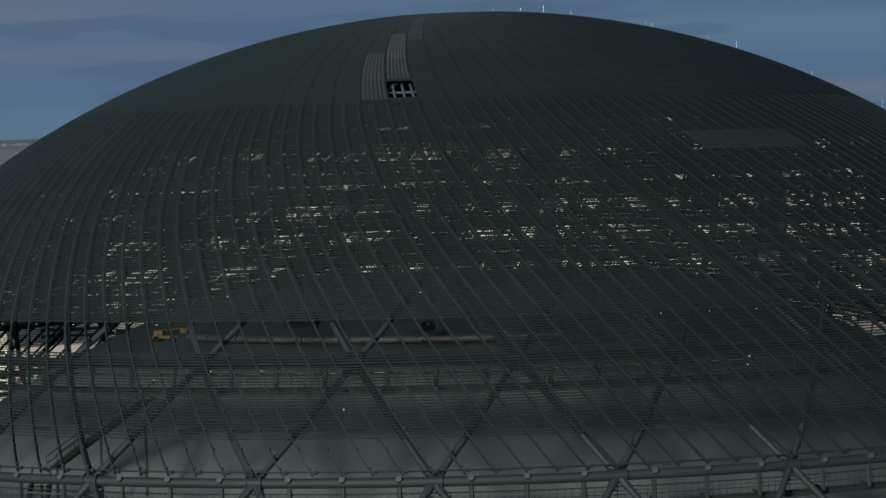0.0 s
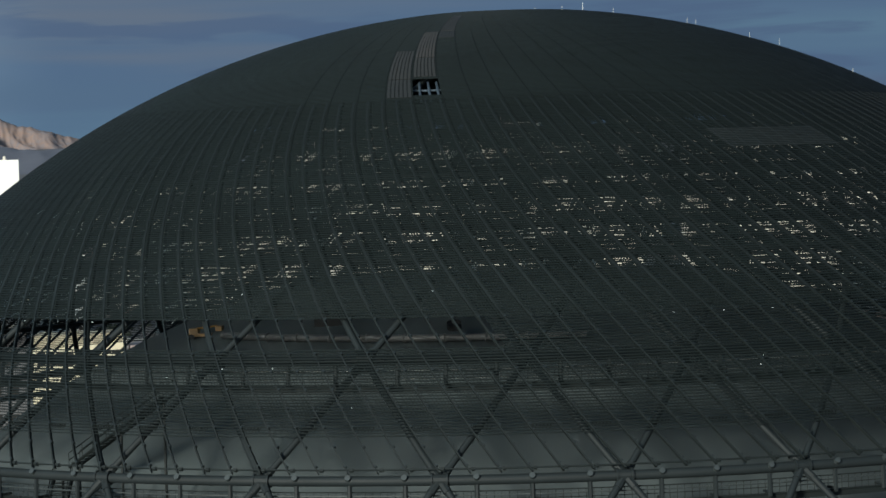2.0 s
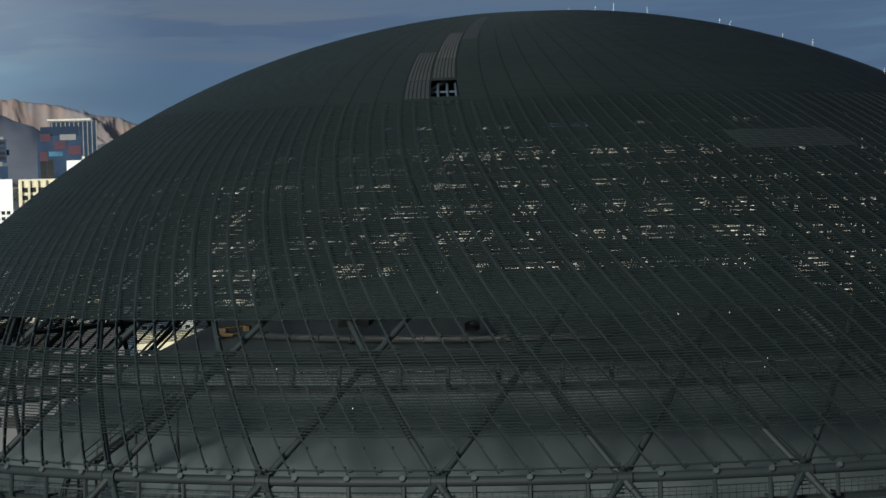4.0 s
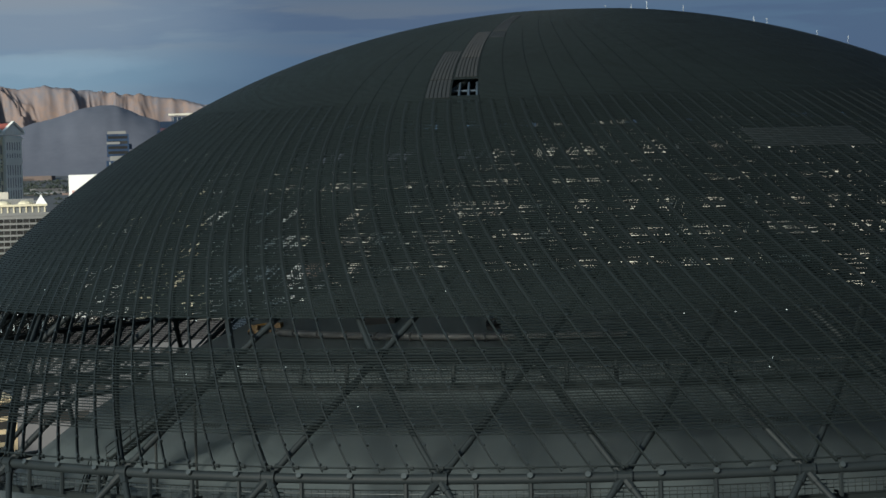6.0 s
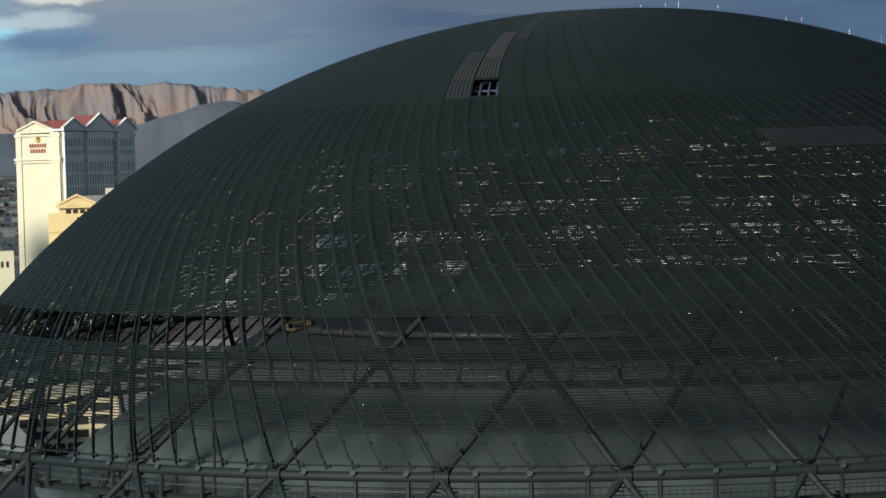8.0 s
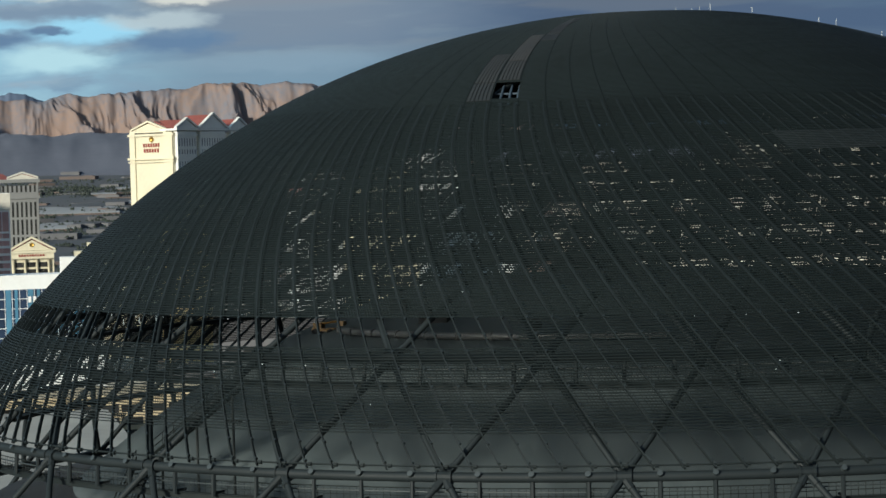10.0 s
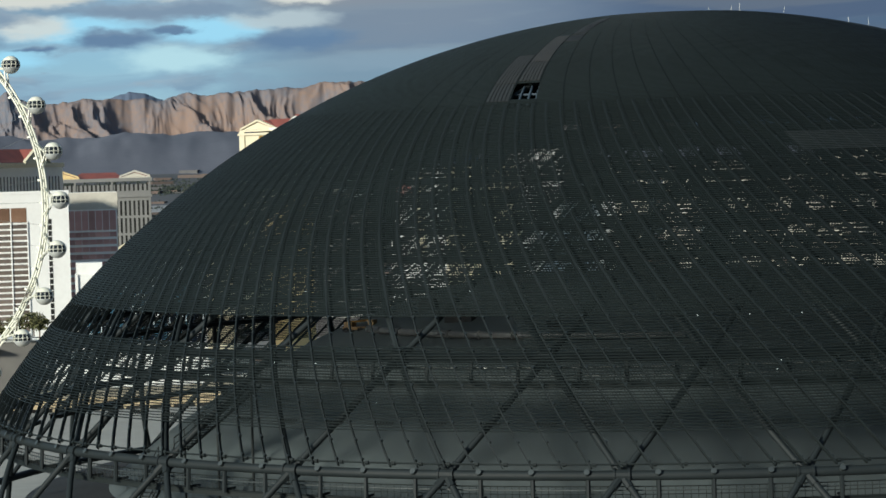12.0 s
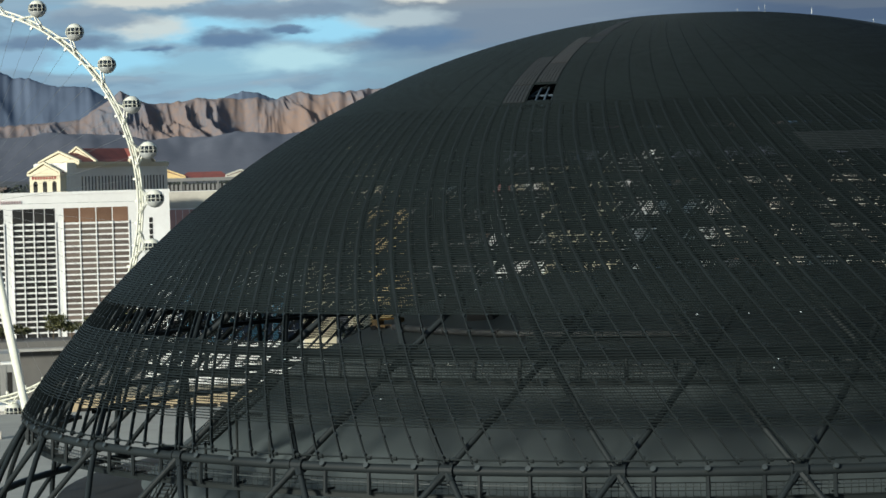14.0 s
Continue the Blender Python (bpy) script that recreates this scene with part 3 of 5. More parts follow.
for lat in (33.0, 40.2):
    k = LEVELS.index(lat)
    walk_me = walkway(lat, -1.9)
    for i in range(-5, 27):
        lon = LON0 + (k - 3) * BAY / 2 + BAY * i
        m = spin(lon) @ Matrix.Rotation(radians(33.0 - lat), 4, "Y") if lat != 33.0 else spin(lon)
        hang("catwalk", walk_me, dome, "", spin(lon))
        if not near_side(lon):
            continue
        hang("node_casting", node_me, dome, "", m)
        if lat == 33.0:
            hang("handrail", hand_me, dome, "galvanised handrail", spin(lon))
            hang("rail_foot_bar", bar_me, dome, "", spin(lon))
        else:
            hang("handrail", upper_me, dome, "bright galvanised handrail", spin(lon))
        for u in (0.20, 0.5, 0.81):
            m2 = spin(lon + BAY * u) @ (Matrix.Rotation(radians(33.0 - lat), 4, "Y") if lat != 33.0 else Matrix.Identity(4))
            if lat == 33.0:
                hang("stub", stub_me, dome, "", m2)
            hang("bracket", br_me, dome, "", m2)

# leaning rails that carry the louvres
def rail_mesh(step, knobs, top):
    w = Build()
    lats = [33.2 + step * i for i in range(int((top - 33.2) / step) + 1)]
    n = len(w.v)
    for i, lat in enumerate(lats):
        half = 0.060 if lat < 43 else 0.105 if lat < 50 else 0.070
        da = math.degrees(half / (R * math.cos(radians(lat))))
        for lon_, r_ in ((-da, R - 0.26), (da, R - 0.26), (da, R + (0.022 if lat < 43 else 0.005)), (-da, R + (0.022 if lat < 43 else 0.005))):
            w.v.append(ball(lon_ - lean(lat), lat, r_))
        if i:
            a, b = n + 4 * (i - 1), n + 4 * i
            w.f += [(a + c, a + (c + 1) % 4, b + (c + 1) % 4, b + c) for c in range(4)]
    body = len(w.f)
    if knobs:
        lat = 33.6
        while lat < 43.4:
            c = ball(-lean(lat) + 0.09, lat, R - 0.05)
            w.tube([c - ball(-lean(lat), lat, 0.13), c + ball(-lean(lat), lat, 0.11)], 0.10, 6)
            lat += 1.12
    me = w.mesh("rail", M_RAIL)
    me.materials.append(M_KNOB)
    me.materials.append(M_RAIL_SHADE)
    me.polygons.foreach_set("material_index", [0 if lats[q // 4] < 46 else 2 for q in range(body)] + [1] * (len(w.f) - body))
    return me


rail_near, rail_far = rail_mesh(1.2, True, 62.0), rail_mesh(4.0, False, 78.0)
far_v, far_f = [], []
fv = [v.co.copy() for v in rail_far.vertices]
ff = [tuple(q.vertices) for q in rail_far.polygons]
for i in range(-46, 148):
    lon = -46.95 + BAY / 6 * i
    if near_side(lon - 12):
        hang("rail", rail_near, dome, "", spin(lon))
    else:
        n, sp = len(far_v), spin(lon)
        far_v += [sp @ v for v in fv]
        far_f += [tuple(n + a for a in q) for q in ff]
hang("back_rail", mesh_of("back_rail", far_v, far_f, M_RAIL), dome)["kind"] = "stuff"

# louvre slats, row by row
COL = BAY / 3
GROOVE = -39.10        # where the panel joints lie, one every two rails
NEAR_A, NEAR_B = -28, 24   # joints that bound the front arc
BANDS = (39.5, 42.3, 45.9, 49.1, 53.0, 56.5, 60.6)   # rows still open on the back
BACK_LO = 38.3        # the back rows above this are already closed
gap_seen = {}


def hatch(lat, lam):
    """The open hatch high on the shell."""
    return 62.65 <= lat <= 64.85 and -39.1 <= lam <= -35.2


def seam(lat, lam):
    """The ring of louvres left open on one side of the shell."""
    return 40.68 < lat < 42.52 and -112 < lam < -41.9


def back_open(lat, lam):
    lon = lam - lean(lat)
    for k, b in enumerate(BANDS):
        if abs(lat - b) < (0.9 if k < 5 else 0.6):
            key = (k, int(lam // (COL / 2)))
            if key not in gap_seen:
                gap_seen[key] = rng.random() < (0.55, 0.66, 0.62, 0.66, 0.52, 0.38, 0.45)[k] * min(1.0, max(0.1, (203 - lon) / 25))
            return gap_seen[key]
    return False


def strip(v, f, lat, lams, dl, deep, up=0.0):
    n, s = len(v), lean(lat)
    for lam in lams:
        lon = lam - s
        v += [ball(lon, lat - dl, R + up), ball(lon, lat + dl, R + up), ball(lon, lat + dl, R - deep), ball(lon, lat - dl, R - deep)]
    for k in range(len(lams) - 1):
        q = n + 4 * k
        f += [(q + e, q + (e + 1) % 4, q + 4 + (e + 1) % 4, q + 4 + e) for e in range(4)]


back_v, back_f = [], []


def slat(lat, high, deep):
    dl = math.degrees(high / 2 / R)
    run = []
    for c in range(2 * NEAR_A, 2 * NEAR_B + 2):
        lam = GROOVE + COL / 2 * c
        if run and (c > 2 * NEAR_B or hatch(lat, lam - COL / 4) or seam(lat, lam - COL / 4)):
            if len(run) > 1:
                v, f = [], []
                strip(v, f, lat, run, dl, deep)
                hang("slat", mesh_of("slat", v, f, M_SLAT), dome)
            run = []
        run.append(lam)
    lam, last = GROOVE + COL * NEAR_B, GROOVE + COL * NEAR_A + 360
    while lam < last - 0.01:
        nxt = min(lam + COL / 2, last)
        lon = ((lam + nxt) / 2 - lean(lat)) % 360
        wide = 1.6 if lat < BACK_LO and 171 < lon < 190 else 2.2 if lat < 37.4 else 1.85 if lat < 43 else 1.75
        if back_open(lat, (lam + nxt) / 2):
            strip(back_v, back_f, lat, [lam, nxt], dl * 0.5, deep * 0.5)
        else:
            strip(back_v, back_f, lat, [lam, nxt], dl * wide, deep)
        lam = nxt


lat = 35.30
while lat < 84:
    slat(lat, 0.070 if lat < 37.4 else 0.088 if lat < 43 else 0.094 if lat < 62 else 0.134, 0.055 if lat < 52 else 0.040 if lat < 62 else 0.06)
    lat += 0.180
hang("back_slat", mesh_of("back_slat", back_v, back_f, M_SLAT), dome)["kind"] = "stuff"


# thin upright wires that tie the rows together
wv, wf = [], []
lams = []
for c in range(8 * NEAR_A * 2, 8 * NEAR_B * 2):
    if c % 8:
        lams.append(GROOVE + COL / 16 * c)
for lam in lams:
    n = len(wv)
    for k, la in enumerate([42.6 + 1.35 * q for q in range(15 if -39.5 < lam < -35.0 else 22)]):
        s, da = lean(la), math.degrees(0.060 / (R * math.cos(radians(la))))
        wv += [ball(lam - s - da, la, R - 0.05), ball(lam - s + da, la, R - 0.05)]
        if k:
            wf.append((n + 2 * k - 2, n + 2 * k - 1, n + 2 * k + 1, n + 2 * k))
    n = len(wv)
    for k, la in enumerate((36.4, 37.8, 39.2, 40.6)):
        s, da = lean(la), math.degrees(0.026 / (R * math.cos(radians(la))))
        wv += [ball(lam - s - da, la, R - 0.05), ball(lam - s + da, la, R - 0.05)]
        if k:
            wf.append((n + 2 * k - 2, n + 2 * k - 1, n + 2 * k + 1, n + 2 * k))
hang("tie_wire", mesh_of("tie_wire", wv, wf, M_SLAT), dome)["kind"] = "stuff"


def band_mesh(name, lam0, lam1, lat0, lat1, up, mat, thick=0.05, steps=10):
    """A strip that follows the lean of the rails between two latitudes."""
    v, f = [], []
    for k in range(steps + 1):
        la = lat0 + (lat1 - lat0) * k / steps
        s = lean(la)
        v += [ball(lam0 - s, la, R + up), ball(lam1 - s, la, R + up), ball(lam1 - s, la, R + up - thick), ball(lam0 - s, la, R + up - thick)]
        if k:
            a, b = 4 * (k - 1), 4 * k
            f += [(a + e, a + (e + 1) % 4, b + (e + 1) % 4, b + e) for e in range(4)]
    f += [(0, 1, 2, 3), (4 * steps, 4 * steps + 1, 4 * steps + 2, 4 * steps + 3)]
    return mesh_of(name, v, f, mat)


# joints between panel columns, dark slots
for c in range(-4, 20):
    lo, hi = 55.5 + 2.5 * rng.random(), 74 + 7 * rng.random()
    lam = GROOVE + COL * c
    if c in (0, 1):
        hang("panel_joint", band_mesh("panel_joint", lam - 0.06, lam + 0.06, lo, 62.5, 0.007, M_JOINT), dome)
        lo = 65.0
    hang("panel_joint", band_mesh("panel_joint", lam - 0.06, lam + 0.06, lo, hi, 0.007, M_JOINT, 0.05, 16), dome)

# tan strips that paint the sky's sheen on the panels, fixed in place
for c, la0, la1, mat in ((-1, 62.3, 64.8, M_SHEEN_FAINT), (-1, 64.9, 69.8, M_SHEEN_DIM), (0, 65.2, 68.4, M_SHEEN_DIM), (0, 68.5, 74.2, M_SHEEN), (1, 72.6, 74.2, M_SHEEN_FAINT), (1, 74.4, 80.2, M_SHEEN_DIM)):
    wide = COL / 6.5
    for k in range(6):
        l0 = GROOVE + COL * (c + 0.06 + k * 0.152)
        hang("tan_panel", band_mesh("tan_panel", l0, l0 + wide * 0.72, la0, la1, 0.030, mat), dome, "tan strip painted as a sky reflection on the shell")

# lighter grey slats in one patch
la = 55.70
while la < 57.6:
    v, f = [], []
    strip(v, f, la, [-8.5 + 13.7 * k / 8 for k in range(9)], math.degrees(0.032 / R), 0.04, 0.02)
    hang("grey_slat", mesh_of("grey_slat", v, f, M_SLAT_GREY), dome, "lighter grey slat")
    la += 0.18

# frame inside the open hatch
hb = Build()
for lam in (-38.2, -36.9, -35.7):
    hb.tube([ball(lam - lean(x), x, R - 0.5) for x in (62.4, 63.8, 65.1)], 0.11, 6)
for x in (63.1, 64.1):
    hb.tube([ball(q - lean(x), x, R - 0.6) for q in (-39.3, -37.1, -35.0)], 0.09, 6)
hang("hatch_frame", hb.mesh("hatch_frame", M_HATCH), dome, "blue grey steel frame in the open hatch")

crown = [ball(360 * i / 96, 83.9, R - 0.05) for i in range(96)] + [Vector((0, 0, R - 0.05))]
hang("crown_panel", mesh_of("crown_panel", crown, [(i, (i + 1) % 96, 96) for i in range(96)], M_SLAT), dome, "black closed crown panel")

# the inner roof
inner = thing("inner_dome_roof", "smooth grey membrane roof of the inner bowl", "roof", (0, 0, ZC))
ID_R, ID_Z, ID_TOP = 85.0, -29.0, 53.4


def inner_pt(lon, z, up=0.0):
    rr = math.sqrt((ID_R + up) ** 2 - (z - ID_Z) ** 2)
    return Vector((rr * math.cos(radians(lon)), rr * math.sin(radians(lon)), z))


v, f = [], []
zs = [ID_TOP - 0.2 * i * i for i in range(17)]
for z in zs:
    v += [inner_pt(360 * k / 120, z) for k in range(120)]
for i in range(len(zs) - 1):
    for k in range(120):
        k2 = (k + 1) % 120
        f.append((i * 120 + k, i * 120 + k2, (i + 1) * 120 + k2, (i + 1) * 120 + k))
f.append(tuple(range(120)))
hang("shell", mesh_of("shell", v, f, M_DOME, False), inner)
v, f = [], []
for z in (zs[-1] + 0.3, -ZC):
    rr = math.sqrt(ID_R ** 2 - (zs[-1] - ID_Z) ** 2) - 0.5
    v += [(rr * math.cos(2 * math.pi * k / 120), rr * math.sin(2 * math.pi * k / 120), z) for k in range(120)]
f = [(k, (k + 1) % 120, 120 + (k + 1) % 120, 120 + k) for k in range(120)]
hang("drum_wall", mesh_of("drum_wall", v, f, M_BLACK), inner, "black drum wall")

# the fittings on the inner roof
duct = Build()
duct.tube([inner_pt(-99 + 1.5 * k, 50.0, 0.42) for k in range(42)], 0.30, 8)
for k in range(10):
    duct.tube([inner_pt(-94 + 6 * k - 0.18, 50.0, 0.42), inner_pt(-94 + 6 * k + 0.18, 50.0, 0.42)], 0.38, 8)
tagged(new("air_duct", duct.mesh("air_duct", M_DUCT, True)), "pale metal duct lying on the grey roof", "duct").location = (0, 0, ZC)

vent = thing("roof_vent", "round black vent opening on the grey roof", "vent", (0, 0, ZC))
c = Vector((18.7, -28.0, 51.2))
up = (c - Vector((0, 0, ID_Z))).normalized()
hang("collar", Build().tube([c - up * 0.4, c + up * 0.12], 0.60, 16).mesh("collar", M_BLACK, True), vent)
hang("cap", Build().tube([c + up * 0.12, c + up * 0.18], 0.16, 10).mesh("cap", M_GALV, True), vent)

for x, y, wide in ((4.9, -28.4, 1.5), (-2.6, -27.0, 0.9)):
    z = ID_Z + math.sqrt(ID_R ** 2 - x * x - y * y)
    unit = thing("roof_unit", "dark grey fan unit standing on the grey roof", "fan unit", (x, y, z + ZC), 20, "fan units on the roof")
    hang("housing", Build().box(-wide, wide, -0.45, 0.45, -0.25, 0.75).mesh("housing", M_BLACK), unit)
    hang("cowl", Build().tube([(-wide * 0.5, 0, 0.75), (-wide * 0.5, 0, 1.05)], 0.34, 12).mesh("cowl", M_BLACK, True), unit)
    hang("cowl", Build().tube([(wide * 0.5, 0, 0.75), (wide * 0.5, 0, 1.05)], 0.34, 12).mesh("cowl", M_BLACK, True), unit)

lift = thing("boom_lift", "yellow boom lift parked on the roof edge", "lift", (-9.3, -30.9, ZC + 49.5), 35)
lift.scale = (0.58, 0.58, 0.45)
hang("chassis", Build().box(-1.9, 1.9, -0.9, 0.9, 0.5, 1.1).mesh("chassis", M_YELLOW), lift)
hang("counterweight", Build().box(-1.7, -0.3, -0.8, 0.8, 1.1, 2.1).mesh("counterweight", M_YELLOW), lift)
hang("boom", Build().tube([(-0.8, 0, 2.0), (2.6, 0, 2.5)], 0.22, 6).mesh("boom", M_YELLOW), lift)
hang("basket", Build().box(2.4, 3.4, -0.7, 0.7, 1.5, 2.5).mesh("basket", M_YELLOW), lift)
wheel_me = Build().tube([(0, -0.2, 0), (0, 0.2, 0)], 0.5, 12).mesh("wheel", M_BLACK, True)
for wx in (-1.3, 1.3):
    for wy in (-0.95, 0.95):
        hang("wheel", wheel_me, lift, "", pose(wx, wy, 0.5))


def stair(name, label, p0, p1, wide):
    """A straight steel stair with stringers, treads and handrails."""
    t = thing(name, label, "stairs", (0, 0, ZC))
    p0, p1 = Vector(p0), Vector(p1)
    w = p1 - p0
    side = Vector((-w.y, w.x, 0)).normalized() * wide / 2
    for s in (-1, 1):
        hang("stringer", Build().tube([p0 + side * s, p1 + side * s], 0.13, 4).mesh("stringer", M_RAIL), t)
        rail = Build()
        for h in (0.55, 1.1):
            rail.tube([p0 + side * s + Vector((0, 0, h)), p1 + side * s + Vector((0, 0, h))], 0.045, 5)
        n = max(2, int(w.length / 1.3))
        for k in range(n + 1):
            q = p0 + w * (k / n) + side * s
            rail.tube([q, q + Vector((0, 0, 1.1))], 0.035, 4)
        hang("handrail", rail.mesh("handrail", M_RAIL), t)
    n = int(w.length / 0.45)
    a = math.degrees(math.atan2(w.y, w.x))
    me = Build().box(-0.14, 0.14, -wide / 2, wide / 2, -0.03, 0.03).mesh("tread", M_RAIL)
    for k in range(n):
        q = p0 + w * ((k + 0.5) / n)
        hang("tread", me, t, "", pose(q.x, q.y, q.z, 0, 0, a))
    for u in (0.05, 0.5, 0.95):
        q = p0 + w * u
        foot = ID_Z + math.sqrt(max(1.0, ID_R ** 2 - q.x ** 2 - q.y ** 2))
        hang("prop", Build().tube([(q.x, q.y, foot - 0.3), q], 0.12, 6).mesh("prop", M_RAIL), t)
    return t


STAIR_A, STAIR_B = (3.6, -55.3, 41.6), (11.9, -52.6, 47.2)
LOW_A, LOW_B = (9.5, -63.0, 35.8), (4.4, -57.0, 41.0)
stair("roof_stair", "dark steel stair with handrails climbing beside the grey roof", STAIR_A, STAIR_B, 1.5)
stair("lower_stair", "dark steel stair with handrails below the ring", LOW_A, LOW_B, 1.4)

# black sheet added for the shaded cavity at the side of the inner roof
terrace = thing("cavity_dark_sheet", "black sheet standing in for the shaded cavity beside the inner roof", "terrace", (0, 0, ZC))
v, f = [], []
for k in range(25):
    a = radians(-98 - 3.0 * k)
    for r_, z in ((50.0, 36.4), (63.0, 34.6), (63.0, 24.0), (50.0, 24.0)):
        v.append((r_ * math.cos(a), r_ * math.sin(a), z))
    if k:
        n = 4 * k
        f += [(n - 4 + e, n - 4 + (e + 1) % 4, n + (e + 1) % 4, n + e) for e in range(4)]
f += [(0, 1, 2, 3), (96, 97, 98, 99)]
hang("deck", mesh_of("deck", v, f, M_BLACK), terrace)

# single lit diodes and dark clip clusters on the louvres
dot_me = Build().tube([(-0.03, 0, 0), (0.03, 0, 0)], 0.026, 6).mesh("diode", M_LAMP)
for la in (36.93, 38.80, 39.35, 42.40, 44.35):
    for c in range(-14, 14):
        if rng.random() < 0.18:
            q = ball(-48.10 + COL * c - lean(la) + (0 if la < 37 else 1.4 * la % COL), la, R + 0.06)
            hang("diode", dot_me, dome, "small lit diode", Matrix.Translation(q))
lamp_me = Build().tube([(0, 0, 0.16), (0, 0, 0.0)], 0.09, 8).tube([(0, 0, 0.7), (0, 0, 0.16)], 0.02, 4).mesh("work_lamp", M_LAMP)
for k in range(9):
    hang("work_lamp", lamp_me, dome, "small lit work lamp", Matrix.Translation(ball(-156 + 2.9 * k, 39.4, RP - 1.0)))
clip = Build()
for e in range(6):
    u = -0.55 + 0.22 * e
    clip.tube([ball(u, 35.62, R - 0.12), ball(u + 0.11, 35.86, R - 0.12)], 0.05, 4)
clip.tube([ball(-0.62, 35.74, R - 0.12), ball(0.68, 35.74, R - 0.12)], 0.035, 4)
clip_me = clip.mesh("louvre_clip", M_JOINT)
for c in range(-14, 14):
    hang("louvre_clip", clip_me, dome, "", spin(-50.2 + COL * c))

# safety posts round the crown of the shell
post_me = {h: Build().tube([(0, 0, 0), (0, 0, h)], 0.020, 6).tube([(-0.05, 0, 0.02), (0.05, 0, 0.02)], 0.05, 6).mesh("post", M_GALV) for h in (0.25, 0.5, 0.75)}
POSTS = ((-4.4, 1.0, 0.25), (1.3, 2.9, 0.5), (3.0, 3.4, 0.25), (4.6, 3.0, 0.5), (9.9, -0.3, 0.75), (7.6, 6.9, 0.75), (15.8, 7.6, 0.5), (12.9, 12.6, 0.75), (20.2, 11.2, 0.5), (21.4, 14.1, 0.75), (30.5, 12.5, 0.5), (34.5, 18.0, 0.75))
for x, y, h in POSTS:
    ob = new("safety_post", post_me[h])
    ob.matrix_world = pose(x, y, ZC + math.sqrt((R - 0.05) ** 2 - x * x - y * y))
    tagged(ob, "thin white safety post on the crown of the shell", "post", "posts round the crown")

# ---------------------------------------------------------------- the city
pane_cache = {}


def pane(w, h, mat, deep=0.25):
    key = (round(w, 2), round(h, 2), mat.name, deep)
    if key not in pane_cache:
        pane_cache[key] = Build().box(-w / 2, w / 2, -0.10, deep, -h / 2, h / 2).mesh("window", mat)
    return pane_cache[key]


def windows(parent, x0, x1, z0, z1, cols, rows, mat, fill=(0.8, 0.7), y=0.0, side=False):
    """A grid of window panes on the front, or on the side at local x = y when side is set."""
    cw, ch = (x1 - x0) / cols, (z1 - z0) / rows
    me = pane(cw * fill[0], ch * fill[1], mat)
    for i in range(cols):
        for j in range(rows):
            u, z = x0 + cw * (i + 0.5), z0 + ch * (j + 0.5)
            hang("window", me, parent, "", pose(y, u, z, 0, 0, 90) if side else pose(u, y, z))


def block(name, label, x, y, turn, w, d, h, mat, category="hotel"):
    """A slab: its front runs along local x from 0 to w, its depth goes back along y."""
    z0 = land(x, y) - 1
    t = thing(name, label, category, (x, y, z0), turn)
    hang("wall", Build().box(0, w, 0, d, 0, h - z0).mesh("wall", mat), t)
    return t, z0


def box_part(parent, name, mat, *q, label=""):
    return hang(name, Build().box(*q).mesh(name, mat), parent, label)


def temple_roof(parent, x0, x1, depth, z, up, y0=0.0, side_at=None, wall_mat=None, roof_mat=None):
    """Gabled roof with pale tympanum, raking cornices and red pitches; side_at turns it to face local +x from there."""
    wall_mat, roof_mat = wall_mat or M_CREAM, roof_mat or M_ROOF
    m = pose(side_at, 0, 0, 0, 0, 90) if side_at is not None else pose(0, y0, 0)
    hang("roof", Build().gable(x0 + 0.4, x1 - 0.4, 0.9, depth, z, z + up - 0.35).mesh("roof", roof_mat), parent, "dull red roof", m)
    hang("tympanum", Build().gable(x0 + 1.0, x1 - 1.0, 0.1, 0.9, z, z + up - 0.9).mesh("tympanum", wall_mat), parent, "", m)
    xm, rk = (x0 + x1) / 2, Build()
    for xa in (x0 - 0.8, x1 + 0.8):
        n = len(rk.v)
        for y in (-0.7, 1.5):
            rk.v += [(xa, y, z - 0.2), (xm, y, z + up - 0.2), (xm, y, z + up + 1.0), (xa, y, z + 0.9)]
        rk.f += [(n, n + 1, n + 2, n + 3), (n + 7, n + 6, n + 5, n + 4), (n + 3, n + 2, n + 6, n + 7), (n, n + 1, n + 5, n + 4), (n, n + 3, n + 7, n + 4)]
    hang("raking_cornice", rk.mesh("raking_cornice", wall_mat), parent, "", m)
    hang("cornice", Build().box(x0 - 0.9, x1 + 0.9, -0.8, depth * 0.6, z - 1.4, z - 0.1).mesh("cornice", wall_mat), parent, "", m)


def sign_bars(parent, x0, x1, z, high, n, mat, y=-0.35):
    """Writing on a facade, as plain bars."""
    w = (x1 - x0) / n
    s = Build()
    for k in range(n):
        s.box(x0 + k * w, x0 + (k + 0.60) * w, y - 0.15, y + 0.25, z, z + high)
    hang("sign", s.mesh("sign", mat), parent, "lettering shown as plain bars")


# long white slab hotel with banded windows
hotel, z0 = block("slab_hotel", "long white hotel slab with banded dark windows, sunlit", -917, 230, 69.3, 94.7, 16, 95.3, M_WHITE)
for x0, x1, cols in ((0.2, 17.4, 3), (21.2, 41.2, 4), (44.8, 75.4, 4)):
    windows(hotel, x0, x1, 82.4, 89.4, cols, 1, M_BRONZE if x0 > 40 else M_GLASS, (0.93, 0.97))
    windows(hotel, x0, x1, 23, 82, cols, 22, M_CURTAIN if x0 > 40 else M_GLASS, (0.955, 0.70))
    for i in range(cols + 1):
        xx = x0 + (x1 - x0) * i / cols
        box_part(hotel, "fin", M_WHITE, xx - 0.28, xx + 0.28, -0.55, 0.0, 22, 83)
